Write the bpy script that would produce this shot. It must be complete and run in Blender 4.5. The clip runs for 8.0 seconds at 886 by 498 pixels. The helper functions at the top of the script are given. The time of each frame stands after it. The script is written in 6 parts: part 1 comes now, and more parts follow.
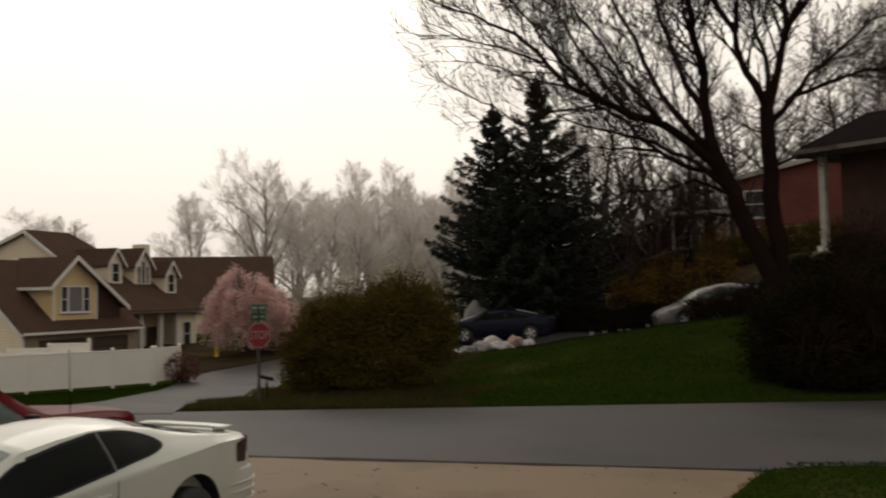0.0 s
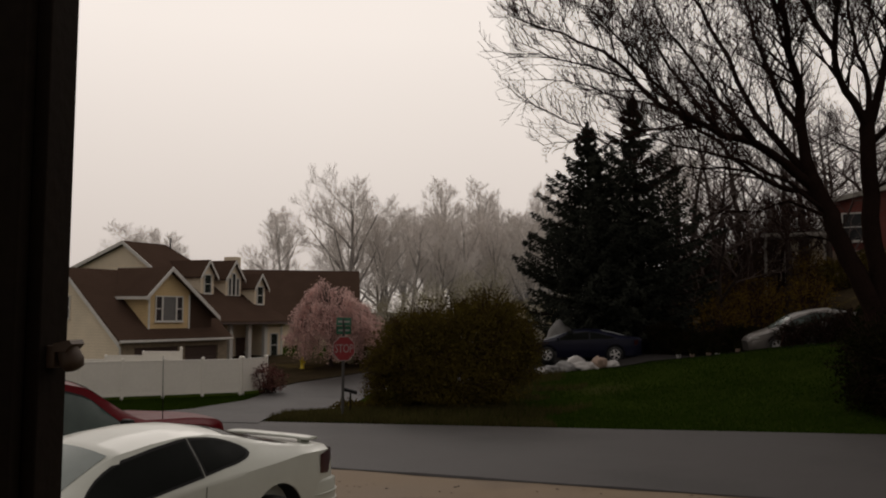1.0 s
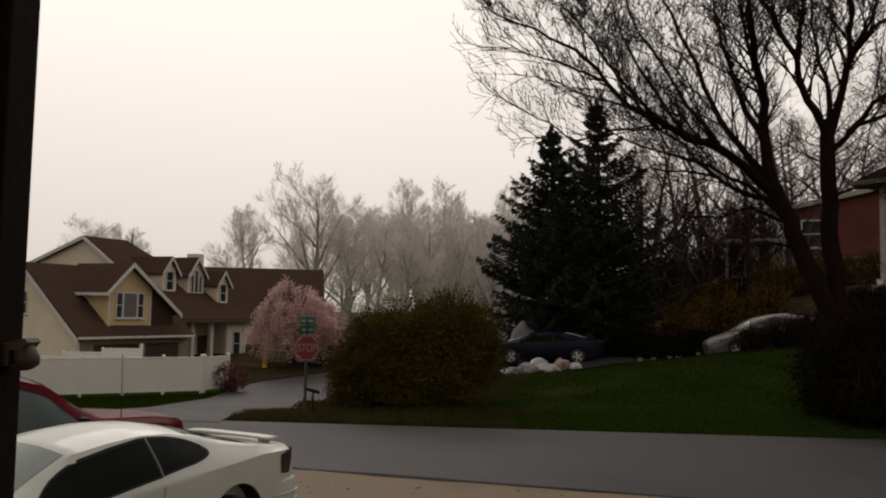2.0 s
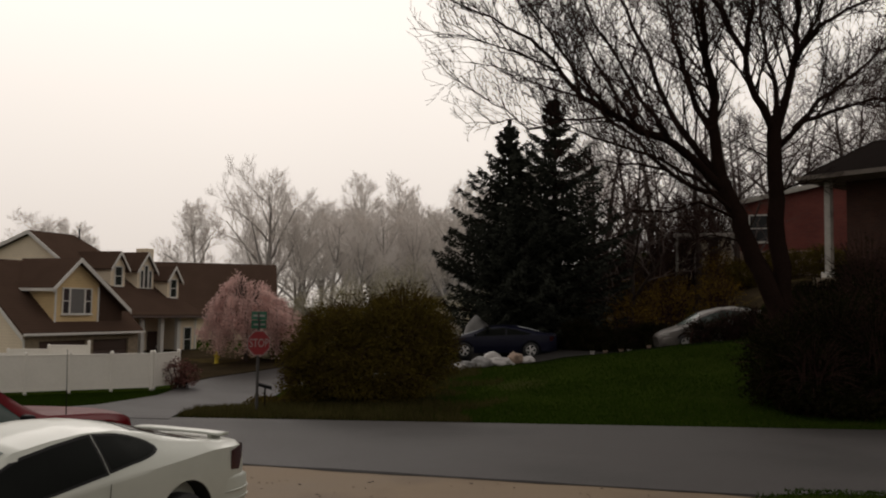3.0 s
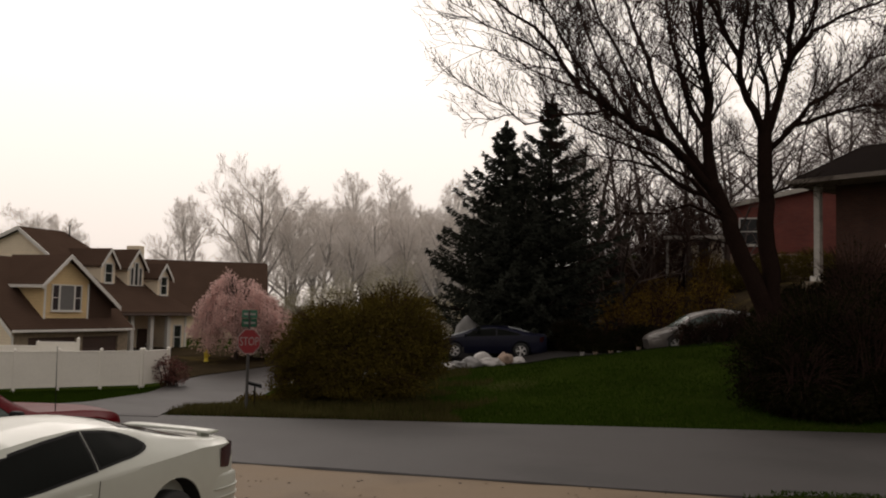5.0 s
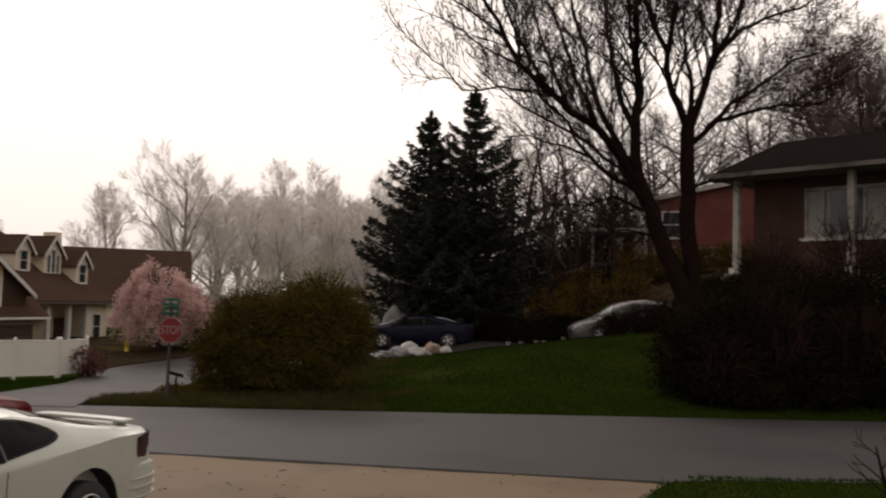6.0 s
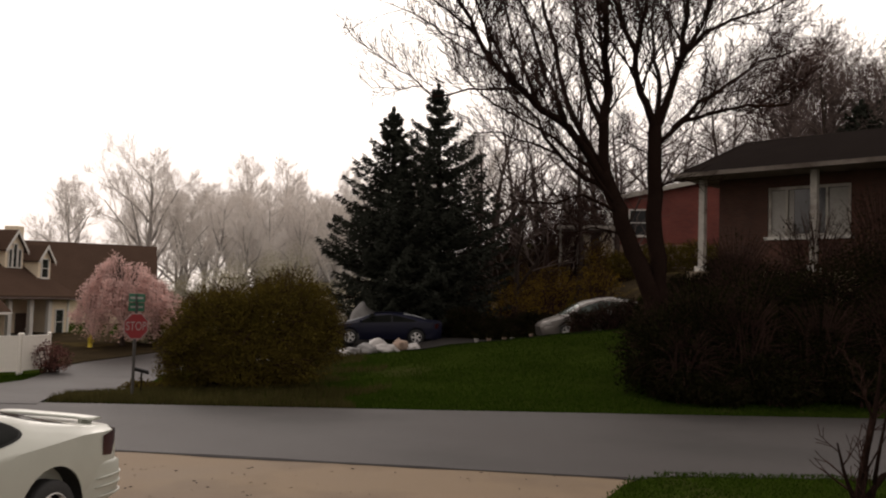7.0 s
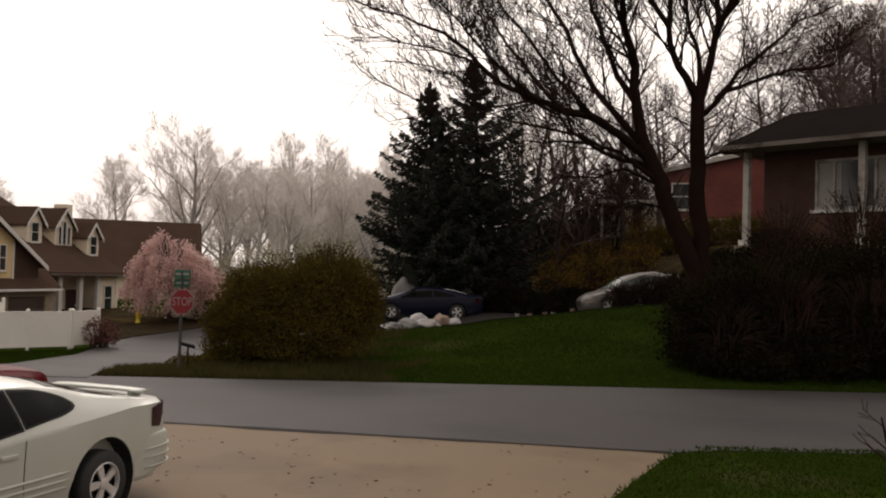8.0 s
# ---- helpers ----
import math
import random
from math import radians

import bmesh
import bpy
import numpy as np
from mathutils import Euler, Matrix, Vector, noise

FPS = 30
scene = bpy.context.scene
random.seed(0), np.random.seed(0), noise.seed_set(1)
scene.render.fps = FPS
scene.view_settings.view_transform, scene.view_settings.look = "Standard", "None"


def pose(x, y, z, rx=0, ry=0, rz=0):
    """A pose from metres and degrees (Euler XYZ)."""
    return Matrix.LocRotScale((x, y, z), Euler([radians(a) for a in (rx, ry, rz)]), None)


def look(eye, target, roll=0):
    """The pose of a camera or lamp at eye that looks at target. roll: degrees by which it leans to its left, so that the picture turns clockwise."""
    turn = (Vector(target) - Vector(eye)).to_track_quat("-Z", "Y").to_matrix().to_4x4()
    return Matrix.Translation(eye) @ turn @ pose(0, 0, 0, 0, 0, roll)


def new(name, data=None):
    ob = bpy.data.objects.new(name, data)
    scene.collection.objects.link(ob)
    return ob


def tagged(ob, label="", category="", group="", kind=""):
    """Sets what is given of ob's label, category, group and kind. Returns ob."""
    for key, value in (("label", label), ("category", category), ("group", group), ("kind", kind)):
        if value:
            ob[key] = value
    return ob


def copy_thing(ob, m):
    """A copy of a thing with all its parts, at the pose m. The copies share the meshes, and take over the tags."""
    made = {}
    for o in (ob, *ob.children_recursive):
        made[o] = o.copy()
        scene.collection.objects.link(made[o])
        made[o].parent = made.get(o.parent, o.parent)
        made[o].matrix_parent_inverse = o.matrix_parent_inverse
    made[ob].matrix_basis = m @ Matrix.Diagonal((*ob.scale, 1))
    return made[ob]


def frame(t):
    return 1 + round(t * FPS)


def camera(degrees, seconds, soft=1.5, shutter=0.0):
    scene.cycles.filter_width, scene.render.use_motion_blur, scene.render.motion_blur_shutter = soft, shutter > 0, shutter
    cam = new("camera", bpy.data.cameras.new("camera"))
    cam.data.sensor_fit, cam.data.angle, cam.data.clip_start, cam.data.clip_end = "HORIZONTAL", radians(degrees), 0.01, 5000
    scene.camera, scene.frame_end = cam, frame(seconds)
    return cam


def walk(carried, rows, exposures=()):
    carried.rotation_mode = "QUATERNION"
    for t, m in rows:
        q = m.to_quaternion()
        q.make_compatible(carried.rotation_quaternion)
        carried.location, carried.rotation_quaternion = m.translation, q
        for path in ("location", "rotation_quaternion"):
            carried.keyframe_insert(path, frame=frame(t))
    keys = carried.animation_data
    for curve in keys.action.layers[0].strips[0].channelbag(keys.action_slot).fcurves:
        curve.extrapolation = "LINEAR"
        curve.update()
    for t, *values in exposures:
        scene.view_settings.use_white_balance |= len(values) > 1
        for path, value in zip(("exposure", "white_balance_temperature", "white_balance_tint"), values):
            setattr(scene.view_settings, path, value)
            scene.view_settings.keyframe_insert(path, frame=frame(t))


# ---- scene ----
cam = camera(53.0, 8.0, soft=2.0, shutter=0.4)
PATH = [
    (0, (0.207, -0.522, 2.529), (0.113, 1.473, 2.632), -1.0),
    (0.5, (0.199, -0.545, 2.533), (-0.058, 1.435, 2.656), -0.7),
    (1, (0.201, -0.542, 2.529), (-0.081, 1.433, 2.672), 0.4),
    (1.2, (0.191, -0.513, 2.536), (-0.094, 1.461, 2.681), 0.9),
    (2.3, (0.212, -0.547, 2.536), (0.041, 1.44, 2.683), 1.1),
    (2.5, (0.216, -0.527, 2.523), (0.063, 1.461, 2.682), 1.1),
    (3, (0.222, -0.503, 2.52), (0.12, 1.49, 2.655), 0.9),
    (3.5, (0.228, -0.536, 2.527), (0.161, 1.458, 2.657), 0.8),
    (4, (0.22, -0.546, 2.52), (0.141, 1.447, 2.662), 1.2),
    (4.2, (0.217, -0.55, 2.522), (0.133, 1.443, 2.664), 1.2),
    (5.3, (0.236, -0.535, 2.52), (0.160, 1.459, 2.654), 1.6),
    (5.5, (0.239, -0.523, 2.518), (0.192, 1.472, 2.663), 1.8),
    (6, (0.259, -0.488, 2.483), (0.337, 1.507, 2.602), 1.7),
    (6.5, (0.277, -0.504, 2.494), (0.455, 1.486, 2.6), 1.9),
    (7, (0.236, -0.5, 2.496), (0.386, 1.491, 2.609), 1.9),
    (7.5, (0.24, -0.523, 2.491), (0.321, 1.473, 2.58), 1.8),
    (8, (0.25, -0.548, 2.488), (0.31, 1.451, 2.543), 1.7),
]
walk(cam, [(t, look(eye, target, roll)) for t, eye, target, roll in PATH],
     exposures=[(0, -0.4, 7000, 12), (1, -0.95, 6850, 16), (2.5, -0.65, 6800, 14), (3.5, -0.7, 6800, 14), (5.5, -0.32, 6950, 17), (6.5, -0.2, 6950, 18), (7, 0.0, 6950, 18), (8, -0.08, 6950, 18)])
# ---- light ----
world = bpy.data.worlds.new("overcast")
scene.world = world
world.use_nodes = True
wt = world.node_tree
wt.nodes.clear()
w_out = wt.nodes.new("ShaderNodeOutputWorld")
w_bg = wt.nodes.new("ShaderNodeBackground")
w_sky = wt.nodes.new("ShaderNodeTexSky")
w_sky.sky_type, w_sky.sun_disc = "NISHITA", False
w_sky.sun_elevation, w_sky.sun_rotation = radians(38), radians(-25)
w_sky.air_density, w_sky.dust_density = 1.0, 6.0
w_hsv = wt.nodes.new("ShaderNodeHueSaturation")
w_hsv.inputs["Saturation"].default_value = 0.12
w_hsv.inputs["Value"].default_value = 0.1
w_co = wt.nodes.new("ShaderNodeTexCoord")
w_sep = wt.nodes.new("ShaderNodeSeparateXYZ")
w_ramp = wt.nodes.new("ShaderNodeValToRGB")
w_ramp.color_ramp.elements[0].position, w_ramp.color_ramp.elements[0].color = 0.0, (0.70, 0.66, 0.61, 1)
w_ramp.color_ramp.elements[1].position, w_ramp.color_ramp.elements[1].color = 0.9, (1.12, 1.09, 1.04, 1)
w_mid = w_ramp.color_ramp.elements.new(0.3)
w_mid.color = (1.02, 0.985, 0.92, 1)
w_noise = wt.nodes.new("ShaderNodeTexNoise")
w_noise.inputs["Scale"].default_value, w_noise.inputs["Detail"].default_value = 1.6, 3
w_nr = wt.nodes.new("ShaderNodeMapRange")
w_nr.inputs["To Min"].default_value, w_nr.inputs["To Max"].default_value = 0.94, 1.05
w_mul = wt.nodes.new("ShaderNodeVectorMath")
w_mul.operation = "SCALE"
w_mix = wt.nodes.new("ShaderNodeMix")
w_mix.data_type = "RGBA"
w_mix.inputs["Factor"].default_value = 0.97
wt.links.new(w_co.outputs["Generated"], w_sep.inputs[0])
wt.links.new(w_sep.outputs["Z"], w_ramp.inputs[0])
# the cloud is thin and bright beyond the street, heavy overhead and behind the porch
w_dot = wt.nodes.new("ShaderNodeVectorMath")
w_dot.operation = "DOT_PRODUCT"
w_dot.inputs[1].default_value = Vector((-0.18, 0.96, 0.2)).normalized()
w_side = wt.nodes.new("ShaderNodeMapRange")
w_side.interpolation_type = "SMOOTHSTEP"
w_side.inputs["From Min"].default_value, w_side.inputs["From Max"].default_value = 0.05, 0.86
w_side.inputs["To Min"].default_value, w_side.inputs["To Max"].default_value = 0.70, 1.62
w_fac = wt.nodes.new("ShaderNodeMath")
w_fac.operation = "MULTIPLY"
wt.links.new(w_co.outputs["Generated"], w_dot.inputs[0])
wt.links.new(w_dot.outputs["Value"], w_side.inputs["Value"])
wt.links.new(w_side.outputs[0], w_fac.inputs[0])
wt.links.new(w_nr.outputs[0], w_fac.inputs[1])
wt.links.new(w_co.outputs["Generated"], w_noise.inputs["Vector"])
wt.links.new(w_noise.outputs[0], w_nr.inputs["Value"])
wt.links.new(w_ramp.outputs[0], w_mul.inputs[0])
wt.links.new(w_fac.outputs[0], w_mul.inputs["Scale"])
wt.links.new(w_sky.outputs[0], w_hsv.inputs["Color"])
wt.links.new(w_hsv.outputs[0], w_mix.inputs["A"])
wt.links.new(w_mul.outputs[0], w_mix.inputs["B"])
wt.links.new(w_mix.outputs["Result"], w_bg.inputs["Color"])
wt.links.new(w_bg.outputs[0], w_out.inputs["Surface"])
w_bg.inputs["Strength"].default_value = 1.0

sun = new("sun", bpy.data.lights.new("sun", "SUN"))
sun.data.energy, sun.data.angle, sun.data.color = 0.5, radians(25), (1.0, 0.97, 0.92)
sun.matrix_world = look((-15, 75, 35), (0, 20, 0))


# ---- materials ----
def material(name, color, rough=0.8, metal=0.0, vary=0.25, fine=30.0, coarse=1.5, bump=0.2, coat=0.0, island=0.0, spec=0.5, stain=None, stain_at=0.6, each=0.0, thin=0.0):
    """A surface with grain and broad stains; island: change from leaf to leaf; each: from piece to piece."""
    m = bpy.data.materials.new(name)
    m.use_nodes = True
    t = m.node_tree
    b = t.nodes["Principled BSDF"]
    co = t.nodes.new("ShaderNodeTexCoord")
    n1, n2 = t.nodes.new("ShaderNodeTexNoise"), t.nodes.new("ShaderNodeTexNoise")
    n1.inputs["Scale"].default_value, n1.inputs["Detail"].default_value = fine, 4
    n2.inputs["Scale"].default_value, n2.inputs["Detail"].default_value = coarse, 5
    for n in (n1, n2):
        t.links.new(co.outputs["Object"], n.inputs["Vector"])
    add = t.nodes.new("ShaderNodeMath")
    add.operation = "ADD"
    t.links.new(n1.outputs[0], add.inputs[0])
    t.links.new(n2.outputs[0], add.inputs[1])
    last = add
    if island or each:
        src = t.nodes.new("ShaderNodeNewGeometry") if island else t.nodes.new("ShaderNodeObjectInfo")
        mul = t.nodes.new("ShaderNodeMath")
        mul.operation, mul.inputs[1].default_value = "MULTIPLY_ADD", (island or each) * 2
        t.links.new(src.outputs["Random Per Island" if island else "Random"], mul.inputs[0])
        t.links.new(add.outputs[0], mul.inputs[2])
        off = t.nodes.new("ShaderNodeMath")
        off.operation, off.inputs[1].default_value = "SUBTRACT", island or each
        t.links.new(mul.outputs[0], off.inputs[0])
        last = off
    mr = t.nodes.new("ShaderNodeMapRange")
    mr.inputs["From Min"].default_value, mr.inputs["From Max"].default_value = 0.5, 1.5
    mr.inputs["To Min"].default_value, mr.inputs["To Max"].default_value = 1 - vary, 1 + vary
    t.links.new(last.outputs[0], mr.inputs["Value"])
    sc = t.nodes.new("ShaderNodeVectorMath")
    sc.operation = "SCALE"
    sc.inputs[0].default_value = color
    t.links.new(mr.outputs[0], sc.inputs["Scale"])
    out = sc.outputs[0]
    if stain:
        n3 = t.nodes.new("ShaderNodeTexNoise")
        n3.inputs["Scale"].default_value, n3.inputs["Detail"].default_value = coarse * 0.6, 8
        t.links.new(co.outputs["Object"], n3.inputs["Vector"])
        sm = t.nodes.new("ShaderNodeMapRange")
        sm.inputs["From Min"].default_value, sm.inputs["From Max"].default_value = stain_at - 0.08, stain_at + 0.08
        t.links.new(n3.outputs[0], sm.inputs["Value"])
        mx = t.nodes.new("ShaderNodeMix")
        mx.data_type = "RGBA"
        mx.inputs["B"].default_value = (*stain, 1)
        t.links.new(sm.outputs[0], mx.inputs["Factor"])
        t.links.new(out, mx.inputs["A"])
        out = mx.outputs["Result"]
    t.links.new(out, b.inputs["Base Color"])
    rr = t.nodes.new("ShaderNodeMapRange")
    rr.inputs["To Min"].default_value, rr.inputs["To Max"].default_value = max(0.02, rough - 0.12), min(1, rough + 0.12)
    t.links.new(n2.outputs[0], rr.inputs["Value"])
    t.links.new(rr.outputs[0], b.inputs["Roughness"])
    b.inputs["Metallic"].default_value, b.inputs["Coat Weight"].default_value = metal, coat
    b.inputs["Coat Roughness"].default_value = 0.05
    b.inputs["Specular IOR Level"].default_value = spec
    if thin:
        tr, ms = t.nodes.new("ShaderNodeBsdfTranslucent"), t.nodes.new("ShaderNodeMixShader")
        ms.inputs[0].default_value = thin
        t.links.new(out, tr.inputs["Color"])
        t.links.new(b.outputs[0], ms.inputs[1])
        t.links.new(tr.outputs[0], ms.inputs[2])
        t.links.new(ms.outputs[0], t.nodes["Material Output"].inputs["Surface"])
    if bump:
        bp = t.nodes.new("ShaderNodeBump")
        bp.inputs["Strength"].default_value, bp.inputs["Distance"].default_value = bump, 0.02
        t.links.new(n1.outputs[0], bp.inputs["Height"])
        t.links.new(bp.outputs[0], b.inputs["Normal"])
    return m


def brick_material(name, c1, c2, mortar, scale=1.0):
    m = material(name, c1, 0.85)
    t = m.node_tree
    b = t.nodes["Principled BSDF"]
    br = t.nodes.new("ShaderNodeTexBrick")
    br.inputs["Color1"].default_value, br.inputs["Color2"].default_value, br.inputs["Mortar"].default_value = (*c1, 1), (*c2, 1), (*mortar, 1)
    br.inputs["Scale"].default_value = scale
    br.inputs["Brick Width"].default_value, br.inputs["Row Height"].default_value, br.inputs["Mortar Size"].default_value = 0.21, 0.075, 0.008
    co = t.nodes.new("ShaderNodeTexCoord")
    sep, comb, add = t.nodes.new("ShaderNodeSeparateXYZ"), t.nodes.new("ShaderNodeCombineXYZ"), t.nodes.new("ShaderNodeMath")
    t.links.new(co.outputs["Object"], sep.inputs[0])
    t.links.new(sep.outputs["X"], add.inputs[0])
    t.links.new(sep.outputs["Y"], add.inputs[1])
    t.links.new(add.outputs[0], comb.inputs["X"])
    t.links.new(sep.outputs["Z"], comb.inputs["Y"])
    t.links.new(comb.outputs[0], br.inputs["Vector"])
    mx = t.nodes.new("ShaderNodeMix")
    mx.data_type, mx.blend_type = "RGBA", "MULTIPLY"
    mx.inputs["Factor"].default_value = 0.6
    noise_n = t.nodes.new("ShaderNodeTexNoise")
    noise_n.inputs["Scale"].default_value = 0.9
    t.links.new(co.outputs["Object"], noise_n.inputs["Vector"])
    t.links.new(br.outputs["Color"], mx.inputs["A"])
    t.links.new(noise_n.outputs[0], mx.inputs["B"])
    t.links.new(mx.outputs["Result"], b.inputs["Base Color"])
    return m


def course_material(name, color, step, dark, vertical=False):
    """Siding boards or shingle courses: a lap line every step metres."""
    m = material(name, color, 0.92, vary=0.18, fine=14, coarse=0.8, spec=0.0)
    t = m.node_tree
    b = t.nodes["Principled BSDF"]
    co, sep = t.nodes.new("ShaderNodeTexCoord"), t.nodes.new("ShaderNodeSeparateXYZ")
    t.links.new(co.outputs["Object"], sep.inputs[0])
    mod = t.nodes.new("ShaderNodeMath")
    mod.operation, mod.inputs[1].default_value = "FLOORED_MODULO", step
    t.links.new(sep.outputs["X" if vertical else "Z"], mod.inputs[0])
    lt = t.nodes.new("ShaderNodeMapRange")
    lt.inputs["From Min"].default_value, lt.inputs["From Max"].default_value = 0.0, step * 0.14
    lt.inputs["To Min"].default_value, lt.inputs["To Max"].default_value = dark, 1.0
    t.links.new(mod.outputs[0], lt.inputs["Value"])
    src = b.inputs["Base Color"].links[0].from_socket
    sc = t.nodes.new("ShaderNodeVectorMath")
    sc.operation = "SCALE"
    t.links.new(src, sc.inputs[0])
    t.links.new(lt.outputs[0], sc.inputs["Scale"])
    t.links.new(sc.outputs[0], b.inputs["Base Color"])
    return m


def glass_material(name, tint, rough=0.03):
    """Dark window glass: the room behind is unlit, the sky lies on it."""
    m = material(name, tint, rough, vary=0.3, fine=3, coarse=0.7, bump=0.03, spec=0.8)
    return m


M = {}
M["asphalt"] = material("wet_asphalt", (0.052, 0.047, 0.046), 0.64, vary=0.3, fine=60, coarse=0.35, bump=0.35, stain=(0.038, 0.035, 0.034), stain_at=0.57, spec=0.14)
M["concrete"] = material("wet_tan_concrete", (0.185, 0.135, 0.088), 0.72, vary=0.2, fine=45, coarse=0.6, bump=0.25, stain=(0.14, 0.102, 0.068), stain_at=0.56, spec=0.12)
M["seam"] = material("joint_tar", (0.014, 0.011, 0.010), 0.8, spec=0.1)
M["soil"] = material("lawn_soil", (0.020, 0.030, 0.005), 0.95, vary=0.45, fine=9, coarse=0.5, bump=0.6, spec=0.0, stain=(0.05, 0.045, 0.02), stain_at=0.66)
M["grass"] = material("grass_blades", (0.026, 0.048, 0.005), 0.9, vary=0.22, fine=2, coarse=0.4, bump=0, island=0.15, spec=0.0, thin=0.2)
M["bark"] = material("wet_dark_bark", (0.019, 0.0115, 0.0092), 0.9, vary=0.4, fine=18, coarse=2.5, bump=0.6, spec=0.0)
M["twig"] = material("brown_twigs", (0.042, 0.024, 0.020), 0.9, vary=0.3, fine=8, coarse=1, bump=0, spec=0.0)
# distant trees: rain haze is mixed into these bark and twig colours
M["bark_hazed"] = material("haze_paled_bark", (0.37, 0.345, 0.325), 0.9, vary=0.2, fine=8, coarse=1, bump=0.2, spec=0.1)
M["twig_hazed"] = material("haze_paled_twigs", (0.74, 0.695, 0.66), 0.9, vary=0.2, fine=4, coarse=0.3, bump=0, spec=0.1)
M["bark_mid"] = material("grey_brown_bark", (0.062, 0.047, 0.041), 0.9, vary=0.3, fine=8, coarse=1, bump=0.2, spec=0.0)
M["twig_mid"] = material("grey_brown_twigs", (0.125, 0.096, 0.088), 0.9, vary=0.25, fine=4, coarse=0.3, bump=0, spec=0.0)
M["shrub"] = material("olive_shrub_leaves", (0.090, 0.068, 0.015), 0.9, vary=0.3, fine=3, coarse=0.5, bump=0, island=0.25, spec=0.0, thin=0.15)
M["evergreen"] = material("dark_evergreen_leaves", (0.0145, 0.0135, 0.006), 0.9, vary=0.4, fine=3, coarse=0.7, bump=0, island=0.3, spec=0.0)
M["needle"] = material("spruce_needles", (0.036, 0.039, 0.031), 0.9, vary=0.3, fine=3, coarse=0.6, bump=0, island=0.3, spec=0.0)
M["blossom"] = material("pink_blossom", (0.68, 0.47, 0.43), 0.8, vary=0.2, fine=3, coarse=0.6, bump=0, island=0.2, spec=0.1, thin=0.4)
M["forsythia"] = material("yellow_blossom", (0.16, 0.10, 0.018), 0.8, vary=0.35, fine=3, coarse=0.6, bump=0, island=0.3, spec=0.0, thin=0.3)
M["redleaf"] = material("maroon_leaves", (0.15, 0.062, 0.052), 0.8, vary=0.35, fine=3, coarse=0.6, bump=0, island=0.3, spec=0.2)
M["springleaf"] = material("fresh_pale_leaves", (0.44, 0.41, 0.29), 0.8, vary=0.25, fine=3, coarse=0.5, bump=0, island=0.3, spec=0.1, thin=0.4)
M["siding"] = course_material("cream_siding", (0.84, 0.725, 0.56), 0.16, 0.72)
M["siding_yellow"] = course_material("yellow_siding", (0.70, 0.52, 0.29), 0.16, 0.72)
M["stone"] = material("tan_stone_veneer", (0.30, 0.24, 0.17), 0.9, vary=0.4, fine=6, coarse=2.5, bump=0.5)
M["shingle"] = course_material("brown_shingles", (0.075, 0.048, 0.036), 0.14, 0.6)
M["shingle_grey"] = course_material("grey_brown_shingles", (0.016, 0.013, 0.012), 0.14, 0.6)
M["trim"] = material("white_painted_trim", (0.66, 0.64, 0.60), 0.5, vary=0.1, fine=10, coarse=1.2, bump=0.05)
M["trim_worn"] = material("weathered_white_paint", (0.44, 0.41, 0.37), 0.7, vary=0.25, fine=9, coarse=2.5, bump=0.2, stain=(0.16, 0.13, 0.11), stain_at=0.62)
M["fascia"] = material("rain_stained_fascia", (0.20, 0.172, 0.15), 0.8, vary=0.3, fine=9, coarse=1.5, bump=0.15, stain=(0.10, 0.08, 0.068), stain_at=0.58, spec=0.1)
M["gravel"] = material("dark_wet_gravel", (0.018, 0.016, 0.015), 0.85, vary=0.5, fine=30, coarse=1.2, bump=0.5, spec=0.1)
M["dry_grass"] = material("dead_tan_grass", (0.062, 0.054, 0.02), 0.9, vary=0.4, fine=2, coarse=0.4, bump=0, island=0.3, spec=0.0, thin=0.25)
M["leafmould"] = material("brown_leaf_mould", (0.04, 0.03, 0.018), 0.95, vary=0.45, fine=8, coarse=0.6, bump=0.6, spec=0.0, stain=(0.10, 0.075, 0.03), stain_at=0.6)
M["vinyl"] = material("white_vinyl", (0.88, 0.84, 0.77), 0.4, vary=0.07, fine=8, coarse=0.7, bump=0.04)
M["brick"] = brick_material("brown_brick", (0.09, 0.031, 0.018), (0.12, 0.042, 0.025), (0.09, 0.065, 0.05))
M["brick_red"] = brick_material("red_brick", (0.22, 0.045, 0.035), (0.27, 0.06, 0.042), (0.2, 0.09, 0.075))
M["glass"] = glass_material("window_glass", (0.03, 0.032, 0.034))
M["curtain"] = material("pale_curtain", (0.36, 0.345, 0.32), 0.9, vary=0.15, fine=12, coarse=3)
M["garage_door"] = material("brown_garage_door", (0.075, 0.045, 0.035), 0.6)
M["white_paint"] = material("white_car_paint", (0.47, 0.485, 0.43), 0.4, vary=0.07, fine=4, coarse=1.5, bump=0.0, coat=0.35, spec=0.35)
M["red_paint"] = material("red_car_paint", (0.098, 0.005, 0.008), 0.35, vary=0.08, fine=4, coarse=1.5, bump=0.0, coat=0.0, spec=0.03)
M["blue_paint"] = material("navy_car_paint", (0.007, 0.008, 0.022), 0.4, vary=0.08, fine=4, coarse=1.5, bump=0.0, coat=0.1, spec=0.2)
M["grey_paint"] = material("silver_car_paint", (0.155, 0.14, 0.128), 0.4, metal=0.2, vary=0.08, fine=4, coarse=1.5, bump=0.0, coat=0.6)
M["car_glass"] = material("tinted_car_glass", (0.006, 0.007, 0.006), 0.12, vary=0.2, bump=0.0, spec=0.03)
M["green_glass"] = material("green_side_glass", (0.03, 0.05, 0.043), 0.08, vary=0.4, fine=3, coarse=2, bump=0.0, spec=0.4)
